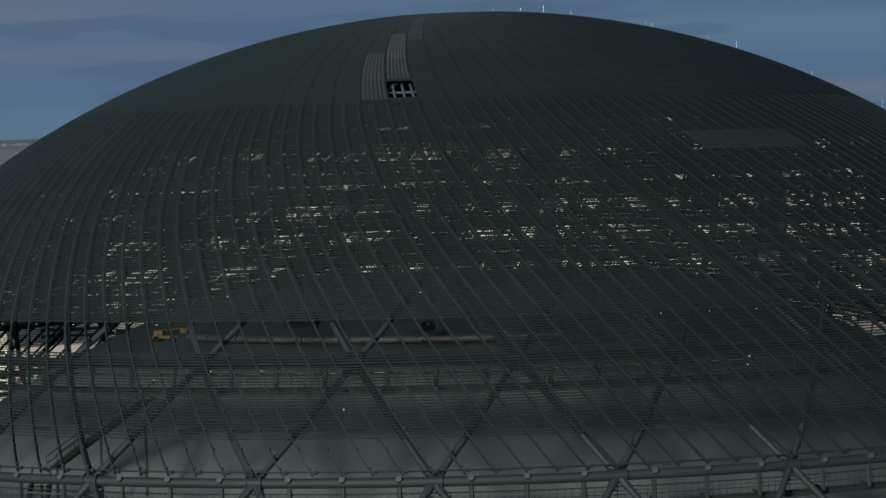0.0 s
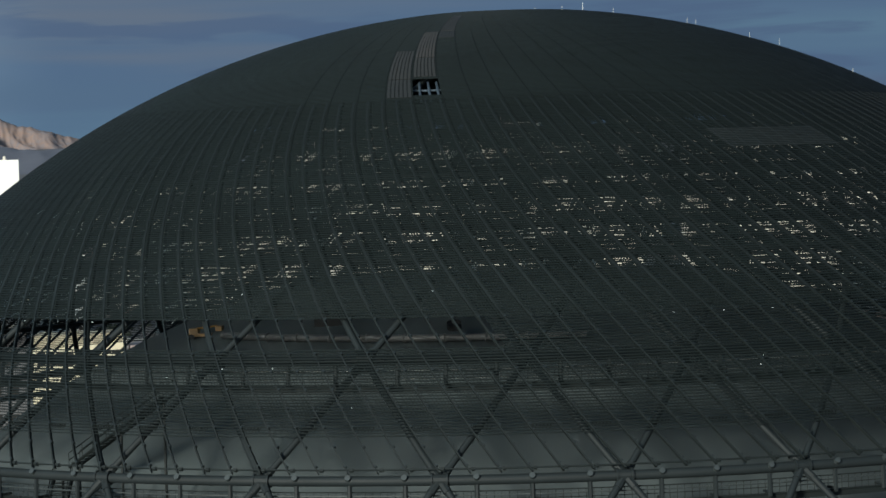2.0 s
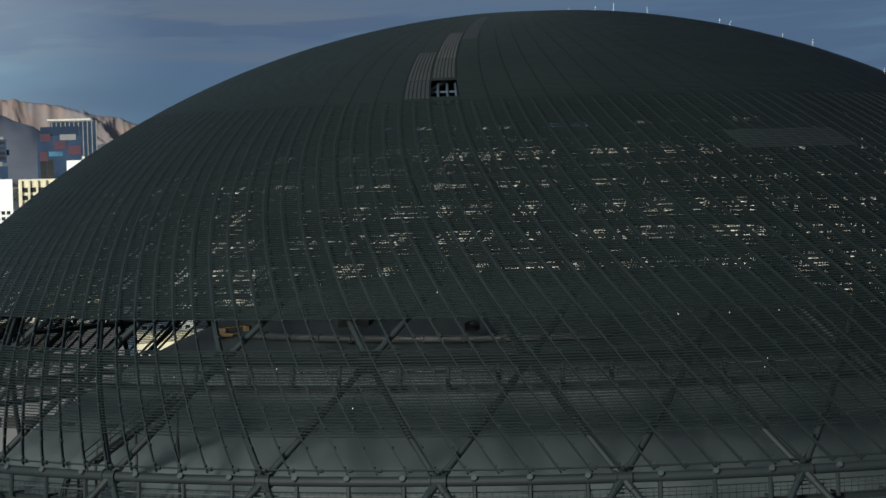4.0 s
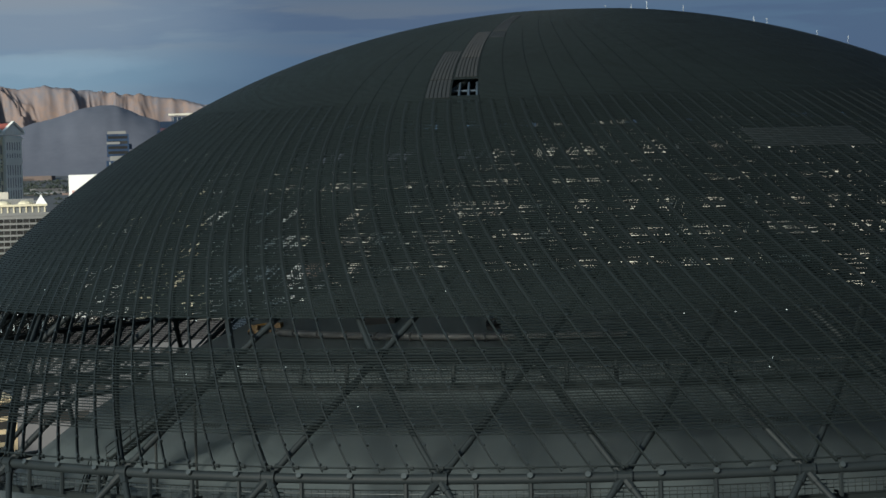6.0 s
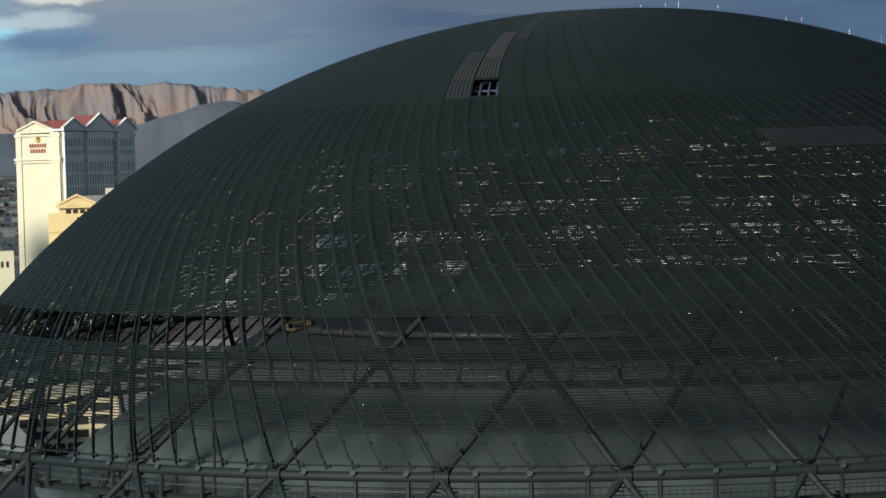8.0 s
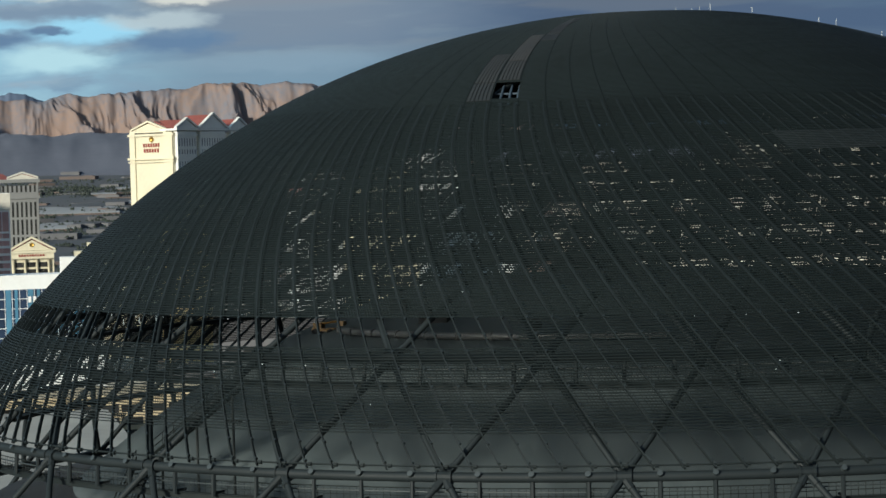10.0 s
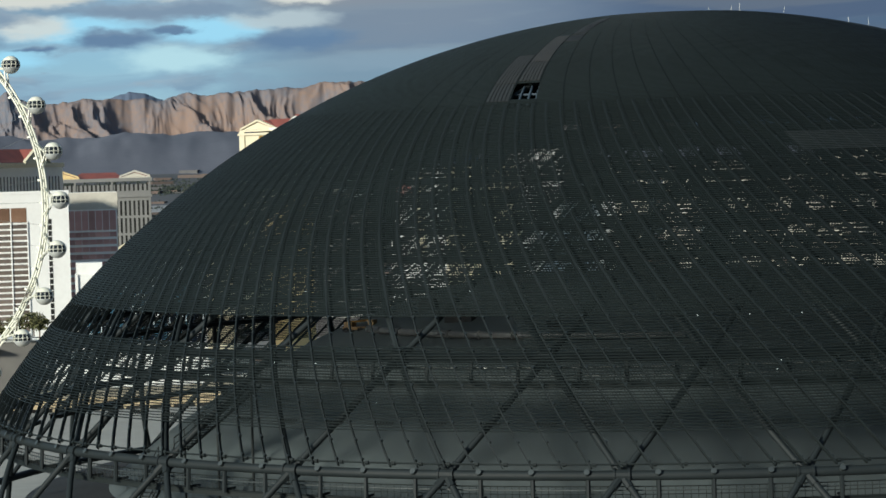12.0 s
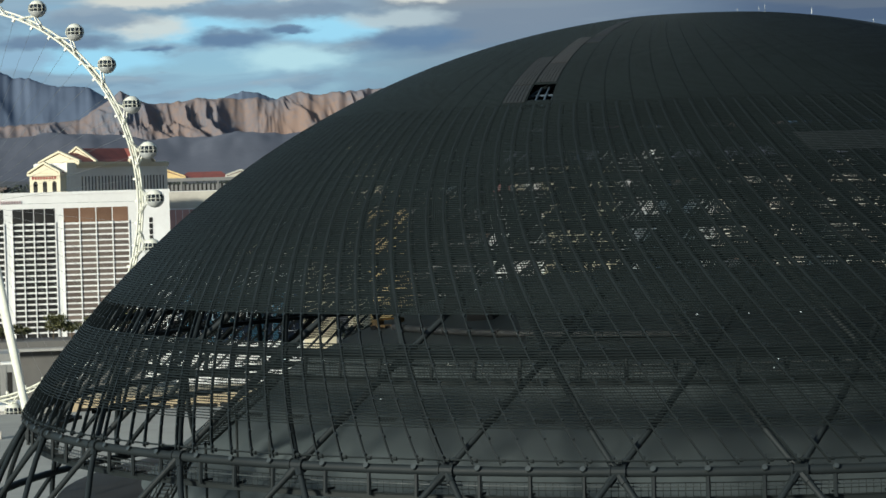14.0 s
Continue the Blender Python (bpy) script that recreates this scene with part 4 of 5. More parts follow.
windows(hotel, 84.9, 86.7, 22, 84, 1, 22, M_GLASS, (0.95, 0.85))
box_part(hotel, "parapet", M_WHITE, -0.3, 95.0, -0.3, 16.3, 95.6, 97.0)
sign_bars(hotel, 16, 26, 92.0, 1.3, 8, M_PINK)

wing, z0 = block("bronze_hotel_wing", "hotel wing with bronze glass and pale parapet", -914, 322, 66.2, 32, 16, 94.6, M_WHITE)
box_part(wing, "parapet", M_STONE, -0.3, 32.3, -0.4, 16.3, 87.4, 95.4, label="plain pale parapet")
windows(wing, 5.0, 31.5, 77, 87.0, 8, 1, M_BRONZE_DARK, (0.92, 0.94))
windows(wing, 5.0, 31.5, 20, 77, 8, 16, M_BRONZE_DARK, (0.97, 0.66))

blue, z0 = block("blue_glass_hotel", "white hotel with a tall blue glass front", -731, 255, 65.7, 52, 20, 62, M_WHITE)
for k in range(5):
    hang("window", pane(2.2, 23.2, M_BLUE), blue, "pale blue glass strip", pose(5.4 + 8.8 * k, -0.04, 45.7))
    hang("window", pane(1.2, 23.2, M_BLUE), blue, "pale blue glass strip", pose(8.5 + 8.8 * k, -0.04, 45.7))
windows(blue, 1.0, 51, 34, 57.4, 17, 6, M_NAVY, (0.93, 0.93), 0.06)
box_part(blue, "end_wall", M_WHITE, -0.4, 0.7, -0.8, 20, 0, 63)
box_part(blue, "roof_block", M_WHITE, 0.0, 10.5, 1.0, 12, 63, 67.6)
box_part(blue, "roof_block", M_WHITE, 35.3, 45.4, 2.0, 12, 63, 69.6)
sign_bars(blue, 22, 28, 52.0, 2.4, 3, M_WHITE, -0.6)
sign_bars(blue, 22, 34, 43.5, 6.2, 4, M_WHITE, -0.6)

temple, z0 = block("temple_hotel", "cream hotel block with gilded temple pediment", -1026.8, 405, 64.8, 26.5, 34, 62.5, M_CREAM)
windows(temple, 5.4, 24.0, 44, 58.6, 3, 4, M_GLASS, (0.80, 0.72))
windows(temple, 0.5, 4.6, 30, 62, 1, 7, M_GLASS, (0.5, 0.35))
for xx in (5.2, 11.4, 17.6, 23.8):
    hang("column", Build().tube([(xx, -0.7, 40), (xx, -0.7, 59.6)], 0.75, 10).mesh("column", M_CREAM, True), temple)
box_part(temple, "entablature", M_CREAM, 3.6, 26.6, -1.6, 0.4, 60, 63.4)
sign_bars(temple, 8, 22, 61.2, 1.2, 10, M_SIGNRED, -1.7)
temple_roof(temple, 3.6, 26.6, 34, 64.4, 6.6, -1.4)
hang("emblem", Build().tube([(15.1, -1.6, 67.4), (15.1, -1.2, 67.4)], 1.2, 14).mesh("emblem", M_GOLD, True), temple, "gilded round emblem")

rear, z0 = block("cream_annex", "cream hotel annex with rooftop boxes in sun", -1013.6, 440.2, 64.8, 27, 20, 62, M_CREAM)
windows(rear, 5, 25, 54, 58, 7, 1, M_GLASS, (0.5, 0.8))
box_part(rear, "roof_box", M_CREAM, 7, 11.5, 3, 12, 63, 67.5)
box_part(rear, "roof_box", M_CREAM, 13, 20, 5, 15, 63, 67.5)

# tall palace tower
palace, z0 = block("palace_tower", "tall cream palace tower with red gabled roofs", -1225, 586.4, 22, 36, 74, 128.5, M_CREAM)
box_part(palace, "pilaster", M_CREAM, 28.4, 35.6, -1.2, 0.2, 0, 129)
box_part(palace, "pilaster", M_CREAM, 0.2, 4.6, -0.9, 0.2, 0, 129)
box_part(palace, "string_course", M_CREAM, -0.9, 36.9, -1.9, 74.9, 111.6, 113.0)
box_part(palace, "string_course", M_CREAM, -0.6, 36.6, -1.6, 74.6, 109.8, 110.6)
box_part(palace, "frieze", M_CREAM, -0.7, 36.7, -1.5, 74.6, 126.6, 128.0)
sign_bars(palace, 11, 25, 119.6, 2.4, 7, M_SIGNRED)
sign_bars(palace, 11.5, 24.5, 116.2, 2.4, 6, M_SIGNRED)
hang("emblem", Build().tube([(18, -0.5, 124.4), (18, -0.1, 124.4)], 1.8, 14).mesh("emblem", M_GOLD, True), palace, "gilded round emblem")
temple_roof(palace, 1.5, 29.5, 60, 130.2, 5.4)
hang("ridge_roof", Build().gable(0.5, 34.0, 4.0, 72, 130.2, 136.0).mesh("ridge_roof", M_ROOF), palace, "dull red roof")
for y0_, y1_, up in ((1, 20, 6.0), (24, 50, 9.2), (56, 73, 6.4)):
    box_part(palace, "bay", M_LIFTBAY, 34, 38.2, y0_, y1_, 0, 129)
    box_part(palace, "bay_cornice", M_LIFTBAY, 36, 38.9, y0_ - 0.6, y1_ + 0.6, 126.4, 127.4)
    box_part(palace, "bay_course", M_LIFTBAY, 36, 38.7, y0_ - 0.4, y1_ + 0.4, 112.0, 113.2)
    temple_roof(palace, y0_ - 1, y1_ + 1, 22, 131.0, up, side_at=38.6, wall_mat=M_LIFTBAY)
    for k in range(int((y1_ - y0_) / 2.6)):
        u = y0_ + 1.8 + 2.6 * k
        for za, zb in ((119.6, 124.6), (114.6, 117.4), (103.5, 110), (95.5, 102), (87.5, 94), (79.5, 86), (71.5, 78), (63.5, 70), (55.5, 62), (47.5, 54)):
            hang("window", pane(0.85, zb - za, M_GREYGLASS), palace, "", pose(38.2, u, (za + zb) / 2, 0, 0, 90))
for y0_, y1_ in ((20.5, 23.5), (50.5, 55.5)):
    windows(palace, y0_, y1_, 40, 124, 2, 10, M_GREYGLASS, (0.5, 0.7), 36.0, True)

# long palace wing behind the slab hotel
pwing, z0 = block("palace_wing", "long cream palace wing with slot windows and red roof", -1127, 340, 30, 24, 92, 112, M_LIFTBAY)
box_part(pwing, "portico", M_CREAM, 1.0, 23.0, -5.0, 0.2, 0, 106)
arch_me = Build().box(-1.5, 1.5, -0.12, 0.2, -4.0, 2.4).tube([(0, -0.12, 2.4), (0, 0.2, 2.4)], 1.5, 12).mesh("arch_window", M_GLASS)
for xx in (5.2, 12.0, 18.8):
    hang("arch_window", arch_me, pwing, "", pose(xx, -5.0, 99.2))
sign_bars(pwing, 3, 21, 104.0, 1.6, 9, M_SIGNRED, -5.2)
temple_roof(pwing, 1.0, 23.0, 14, 107.4, 5.6, -5.4)
temple_roof(pwing, -2.0, 26.0, 40, 113.4, 5.6, 8.0)
box_part(pwing, "upper_storey", M_CREAM, -1.0, 25.0, 8.5, 40, 110, 113)
for k in range(26):
    hang("window", pane(1.0, 8.0, M_GLASS), pwing, "", pose(24.0, 13 + 3.0 * k, 101.2, 0, 0, 90))
temple_roof(pwing, -1.0, 25.0, 50, 113.2, 8.4, 24.0)
box_part(pwing, "crown_cornice", M_CREAM, -0.8, 24.8, 20, 92.8, 110.4, 112.8)
temple_roof(pwing, 56, 78, 24, 113, 8.4, side_at=25.0)

greyp, z0 = block("grey_palace", "grey stone palace hotel with slot windows in shade", -1437, 535, 65, 79, 40, 98.4, M_GREYSTONE)
for x0_, x1_ in ((1.0, 25.0), (27.0, 51.0), (53.0, 78.0)):
    windows(greyp, x0_, x1_, 89.4, 94.6, 8, 1, M_GLASS, (0.42, 0.9))
    windows(greyp, x0_, x1_, 22, 83.5, 8, 5, M_GLASS, (0.46, 0.86))
for x in (0.2, 25.2, 51.2, 77.6):
    box_part(greyp, "pilaster", M_GREYSTONE, x, x + 1.2, -0.7, 0.2, 0, 98.4)
box_part(greyp, "string_course", M_GREYSTONE, -0.8, 79.8, -0.9, 40.8, 85, 87)
box_part(greyp, "cornice", M_GREYSTONE, -1.0, 80.0, -1.3, 41.0, 96.4, 98.8)
temple_roof(greyp, 2, 28, 30, 99.6, 5.0, wall_mat=M_YSTUCCO)
temple_roof(greyp, 58, 78, 30, 99.6, 3.6, wall_mat=M_STONE)
hang("hip_roof", mesh_of("hip_roof", [(24, 1, 98.8), (60, 1, 98.8), (60, 39, 98.8), (24, 39, 98.8), (30, 16, 103), (54, 16, 103)], [(0, 1, 5, 4), (1, 2, 5), (2, 3, 4, 5), (3, 0, 4), (3, 2, 1, 0)], M_ROOF), greyp, "dull red roof")

gate, z0 = block("gate_hotel", "yellow stucco gate building with a gable", -995, 482, 60.7, 27, 20, 81, M_YSTUCCO)
temple_roof(gate, 5, 26, 18, 86.4, 5.2, -1, wall_mat=M_YSTUCCO, roof_mat=M_YSTUCCO)
box_part(gate, "upper_storey", M_YSTUCCO, 6, 25, 0.5, 18, 80, 85.5)
box_part(gate, "string_course", M_YSTUCCO, -0.6, 27.6, -0.8, 20.6, 72.2, 73.6)
box_part(gate, "slot", M_GLASS, 15.2, 16.8, -0.12, 0.3, 44, 80)
windows(gate, 9, 24, 81.2, 84.4, 4, 1, M_GLASS, (0.7, 0.9), 0.5)

dark, z0 = block("dark_hotel", "dark low hotel with banded windows", -1046, 533, 59.8, 34, 20, 90, M_GREYSTONE)
windows(dark, 1, 33, 40, 88, 8, 14, M_GLASS, (0.96, 0.62))
box_part(dark, "roof_plant", M_STONE, 12, 20, 3, 14, 91, 95)

wblock, z0 = block("white_hotel_block", "plain white hotel end wall with red script sign", -850, 474, 57.3, 27, 22, 101.7, M_WHITE)
box_part(wblock, "recess", M_CREAM, 12.6, 17.4, -0.4, 0.3, 60, 102)
sign_bars(wblock, 1.6, 11.4, 90.6, 4.6, 12, M_PALERED)
windows(wblock, 18.5, 26, 60, 88, 3, 10, M_GLASS, (0.7, 0.6))

cream, z0 = block("cream_hotel", "hotel in shade-toned grey with balcony rows and white pyramid roof", -782, 393, 58.7, 30, 20, 84, M_GREYSTONE)
windows(cream, 1, 29, 14 - z0, 83 - z0, 10, 27, M_GLASS, (0.92, 0.66))
box_part(cream, "terrace_parapet", M_GREYSTONE, -0.5, 28.0, -0.5, 19, 84 - z0, 85.3 - z0)
box_part(cream, "top_storey", M_GREYGLASS, -0.2, 22.2, 3.0, 14, 85.3 - z0, 88 - z0)
for k in range(9):
    box_part(cream, "pilaster", M_CREAM, 2.7 * k, 0.6 + 2.7 * k, 2.5, 3.1, 85.3 - z0, 88 - z0)
box_part(cream, "eaves", M_CREAM, -1.0, 23.0, 1.8, 15, 88 - z0, 89 - z0)
for x in (4.0, 13.5):
    dome = Build()
    dome.v += [(x + 3.4 * math.cos(k * 0.524) * math.cos(e), 7 + 3.4 * math.sin(k * 0.524) * math.cos(e), 89 - z0 + 1.7 * math.sin(e)) for e in (0, 0.5, 1.0, 1.4) for k in range(12)]
    dome.f += [(12 * j + k, 12 * j + (k + 1) % 12, 12 * j + 12 + (k + 1) % 12, 12 * j + 12 + k) for j in range(3) for k in range(12)] + [tuple(range(36, 48))]
    hang("roof_dome", dome.mesh("roof_dome", M_CREAM), cream, "shallow cream dome")
hang("pyramid_roof", mesh_of("pyramid_roof", [(17.9, 3, 89 - z0), (22.9, 3, 89 - z0), (22.9, 8, 89 - z0), (17.9, 8, 89 - z0), (20.4, 5.5, 93.2 - z0)], [(0, 1, 4), (1, 2, 4), (2, 3, 4), (3, 0, 4), (0, 3, 2, 1)], M_WHITE), cream, "white pyramid roof")

slim, z0 = block("slim_tower", "slim dark glass tower far away", -2101, 1303, 56.9, 26, 20, 122, M_NAVY)
box_part(slim, "upper_block", M_NAVY, 1, 25, 2, 20, 126 - z0, 151 - z0)
box_part(slim, "sky_floor", M_GREYSTONE, 4, 20, 1, 19, 121 - z0, 127 - z0)
box_part(slim, "crown_band", M_GREYSTONE, 2, 22, 1.5, 19, 151 - z0, 154 - z0)
box_part(slim, "pale_band", M_GREYSTONE, 0.8, 15, 1.7, 2.3, 140 - z0, 142.5 - z0)
box_part(slim, "side_lift", M_NAVY, 25, 28, 8, 12, 134 - z0, 140 - z0)
for x in (3.0, 8.0, 13.0):
    box_part(slim, "pier", M_GREYSTONE, x, x + 1.6, -0.5, 0.1, 96 - z0, 121 - z0)
windows(slim, 2, 24, 128 - z0, 150 - z0, 1, 4, M_GLASS, (0.95, 0.55), 2.0)

painted, z0 = block("painted_tower", "dark blue tower painted with red and blue patches far away", -1656, 1070, 55.5, 40, 24, 143, M_NAVY)
for x0, x1, za, zb, mat in ((3, 12, 138, 145, M_DARKRED), (15, 25, 131, 138, M_DARKRED), (2, 9, 121, 129, M_DARKRED), (20, 34, 139, 144, M_GREYSTONE), (10, 22, 125, 129, M_BLUE), (27, 38, 126, 134, M_DARKRED)):
    box_part(painted, "painted_panel", mat, x0, x1, -0.3, 0.1, za - z0, zb - z0)
box_part(painted, "top_storey", M_NAVY, 3, 37, 2, 20, 143 - z0, 151 - z0)
windows(painted, 2, 14, 70 - z0, 122 - z0, 2, 6, M_GLASS, (0.9, 0.98))

finned, z0 = block("finned_tower", "blue grey tower with pale vertical fins", -1896, 1250, 55.1, 46, 24, 163, M_NAVY)
for k in range(11):
    box_part(finned, "fin", M_GREYSTONE, 1 + 4.4 * k, 1.9 + 4.4 * k, -0.6, 0.1, 20, 164 - z0)
box_part(finned, "roof_slab", M_STONE, -3, 40, -1, 24, 164 - z0, 166 - z0)

wwall, z0 = block("white_hotel_wall", "white hotel wall in full sun", -905, 577, 54.3, 32, 20, 111, M_WHITE)
for k in range(5):
    box_part(wwall, "roof_unit", M_STONE, 8 + 4 * k, 9.4 + 4 * k, 4, 6, 112, 114)

finh, z0 = block("finned_hotel", "cream hotel with deep vertical fins", -753, 445, 55.2, 34, 20, 101, M_CREAM)
windows(finh, 1, 33, 30, 99, 9, 20, M_GLASS, (0.70, 0.62))
for k in range(10):
    box_part(finh, "fin", M_CREAM, 0.6 + 3.55 * k, 1.5 + 3.55 * k, -1.3, 0.05, 20, 101.5)

# added block, hides sunlit hotel walls that would show through the shell
screen_block, z0 = block("added_screen_block", "added low grey block screening the sunlit hotel walls behind it", -562, 271, 57.0, 73, 30, 49, M_FARROOF, "building")
windows(screen_block, 2, 71, 14, 44, 12, 3, M_GLASS, (0.7, 0.35))
box_part(screen_block, "roof_edge", M_SHADEWALL, -0.5, 73.5, -0.6, 30.5, 50.1, 51.0)
for k in range(4):
    box_part(screen_block, "roof_unit", M_STONE, 9 + 16 * k, 13 + 16 * k, 8, 13, 50.1, 52.2)
annex, z0 = block("white_annex", "white hotel annex with small dark windows in full sun", -762, 514, 54.0, 26, 20, 86, M_WHITE)
windows(annex, 1, 25, 30, 82, 6, 14, M_GLASS, (0.55, 0.42))
garage, z0 = block("sunlit_garage", "pale yellow parking block with open decks in full sun", -647.0, 429.0, 55.0, 36, 24, 36.5, M_CREAM, "garage")
windows(garage, 1, 35, 3, 32, 9, 7, M_GLASS, (0.9, 0.38))
pinkb, z0 = block("pink_block", "dusty pinkish low block beside the parking decks", -625.0, 461.0, 53.0, 30, 20, 31.0, M_DUSK, "building")
windows(pinkb, 1, 29, 6, 26, 8, 5, M_GLASS, (0.6, 0.4))

# podium, trees and sheds in front of the slab hotel
podium, z0 = block("podium", "grey concrete podium with a pale rim below the hotel", -838, 188, 69.9, 90, 26, 31.5, M_GROUND, "podium")
box_part(podium, "rim", M_WHITE, 66, 90, -0.8, 0.5, 32.2, 33.4)
box_part(podium, "canopy", M_CONC, 20, 70, -6, 2, 28.5, 29.6)
shed, z0 = block("service_building", "grey service building in shade", -757, 170, 70.7, 26, 20, 32, M_SHADEWALL, "building")
windows(shed, 14, 24, 4, 26, 2, 1, M_GLASS, (0.5, 0.95))


def tree_mesh(seed, high, spread):
    """Trunk, limbs and a crown of many small leaf clumps with gaps."""
    r = random.Random(seed)
    trunk, crown = Build(), Build()
    trunk.tube([(0, 0, 0), (0.1, 0, high * 0.3), (0.0, 0.15, high * 0.6)], 0.22, 6)
    for k in range(6):
        a = k * 1.05 + r.random()
        tip = (math.cos(a) * spread * 0.6, math.sin(a) * spread * 0.6, high * (0.6 + 0.3 * r.random()))
        trunk.tube([(0, 0, high * 0.35), tip], 0.09, 5)
    for k in range(150):
        a, u = r.random() * 6.283, r.random() ** 0.5
        z = high * (0.45 + 0.55 * r.random())
        fall = 1 - abs(z / high - 0.7) * 1.3
        c = Vector((math.cos(a) * spread * u * fall, math.sin(a) * spread * u * fall, z))
        for q in range(5):
            d = Vector((r.gauss(0, 1), r.gauss(0, 1), r.gauss(0, 0.7))).normalized()
            e = d.cross(Vector((r.random(), r.random(), r.random() + 0.1))).normalized()
            s = 0.35 + 0.4 * r.random()
            n = len(crown.v)
            crown.v += [c + d * 0.2, c + d * (0.2 + s) + e * s * 0.6, c + d * (0.3 + 1.6 * s), c + d * (0.2 + s) - e * s * 0.6]
            crown.f.append((n, n + 1, n + 2, n + 3))
    return trunk.mesh("trunk", M_TRUNK), crown.mesh("crown", M_LEAF)


trees = [tree_mesh(k, 9.0 + k, 4.0 + 0.4 * k) for k in range(3)]
for k in range(16):
    u = (6, 11, 15, 24, 28, 33, 37, 50, 53, 58, 66, 69, 73, 78, 84, 87)[k] + rng.random() * 2
    q = Matrix.Translation((-838, 188, 0)) @ spin(69.9) @ Vector((u, 8 + 9 * rng.random(), 31.5))
    t = thing("podium_tree", "olive green tree on the podium roof", "tree", q, rng.random() * 360, "trees on the podium")
    t.scale = (0.8 + 0.5 * rng.random(),) * 2 + (0.55 + 0.5 * rng.random(),)
    hang("trunk", trees[k % 3][0], t)
    hang("crown", trees[k % 3][1], t)
hang("sail", mesh_of("sail", [(60, -4, 35.0), (86, -4, 33.0), (86, 4, 33.4), (60, 4, 36.6), (60, -4, 34.8), (86, -4, 32.8), (86, 4, 33.2), (60, 4, 36.4)], [(0, 1, 2, 3), (7, 6, 5, 4), (0, 4, 5, 1), (1, 5, 6, 2), (2, 6, 7, 3), (3, 7, 4, 0)], M_WHITE), podium, "white shade sail")

# ---------------------------------------------------------------- observation wheel
HUB = Vector((-647.0, 139.7, 92.3))
wheel = thing("observation_wheel", "giant white observation wheel with glass cabins", "ferris wheel", HUB, 41.35)
RIM, CAB = 69.3, 74.9


def circle(rad, off, n=112):
    return [(rad * math.cos(2 * math.pi * k / n), off, rad * math.sin(2 * math.pi * k / n)) for k in range(n + 1)]


rim = Build()
for off, rad in ((-1.0, RIM - 0.4), (1.0, RIM - 0.4), (0, RIM + 0.9)):
    rim.tube(circle(rad, off), 0.36, 6, False)
for k in range(112):
    a = 2 * math.pi * k / 112
    b = a + math.pi / 112
    p = [(r_ * math.cos(t_), o_, r_ * math.sin(t_)) for r_, o_, t_ in ((RIM - 0.4, -1.0, a), (RIM - 0.4, 1.0, a), (RIM + 0.9, 0, b))]
    rim.tube([p[0], p[1]], 0.14, 4, False)
    rim.tube([p[0], p[2]], 0.14, 4, False)
    rim.tube([p[1], p[2]], 0.14, 4, False)
hang("rim", rim.mesh("rim", M_STEELWHITE, True), wheel, "white tubular steel rim")
hang("hub", Build().tube([(0, -7, 0), (0, 7, 0)], 2.4, 16).mesh("hub", M_STEELWHITE, True), wheel)
lug_me = Build().box(-0.9, 0.2, -0.5, 0.5, -0.35, 0.35).mesh("cable_lug", M_STEELWHITE)
for k in range(56):
    a = 2 * math.pi * k / 56
    hang("cable_lug", lug_me, wheel, "", Matrix.Rotation(-a, 4, "Y") @ Matrix.Translation((RIM - 1.0, 0, 0)))
cable_me = Build().tube([(2.2, 0, 0), (RIM - 0.6, 0, 0)], 0.05, 4, False).mesh("cable", M_GALV)
for k in range(56):
    hang("cable", cable_me, wheel, "", Matrix.Rotation(radians(k * 360 / 56), 4, "Y"))


def globe(rad, z_lo, z_hi, n=18, m=8):
    """A zone of a ball between two heights, as shares of the radius."""
    b = Build()
    for j in range(m + 1):
        s = z_lo + (z_hi - z_lo) * j / m
        c = math.sqrt(max(0.0, 1 - s * s)) * rad
        b.v += [(c * math.cos(2 * math.pi * k / n), c * math.sin(2 * math.pi * k / n), s * rad) for k in range(n)]
    for j in range(m):
        for k in range(n):
            k2 = (k + 1) % n
            b.f.append((j * n + k, j * n + k2, (j + 1) * n + k2, (j + 1) * n + k))
    b.f += [tuple(range(n)), tuple(m * n + k for k in range(n))]
    return b


cap_me, floor_me = globe(3.1, 0.48, 1.0).mesh("roof_cap", M_STEELWHITE, True), globe(3.1, -1.0, -0.28).mesh("floor_bowl", M_CABIN, True)
glass_me = globe(3.02, -0.32, 0.52, 18, 6).mesh("cabin", M_CABGLASS, True)
ribs = Build()
for k in range(12):
    a = 2 * math.pi * k / 12
    ribs.tube([(3.1 * math.cos(a) * math.sqrt(1 - s * s), 3.1 * math.sin(a) * math.sqrt(1 - s * s), 3.1 * s) for s in (-0.3, -0.1, 0.1, 0.3, 0.5)], 0.13, 4, False)
ribs.tube([(3.1 * math.cos(2 * math.pi * k / 18), 3.1 * math.sin(2 * math.pi * k / 18), 0.1) for k in range(19)], 0.10, 4, False)
rib_me = ribs.mesh("window_frame", M_STEELWHITE)
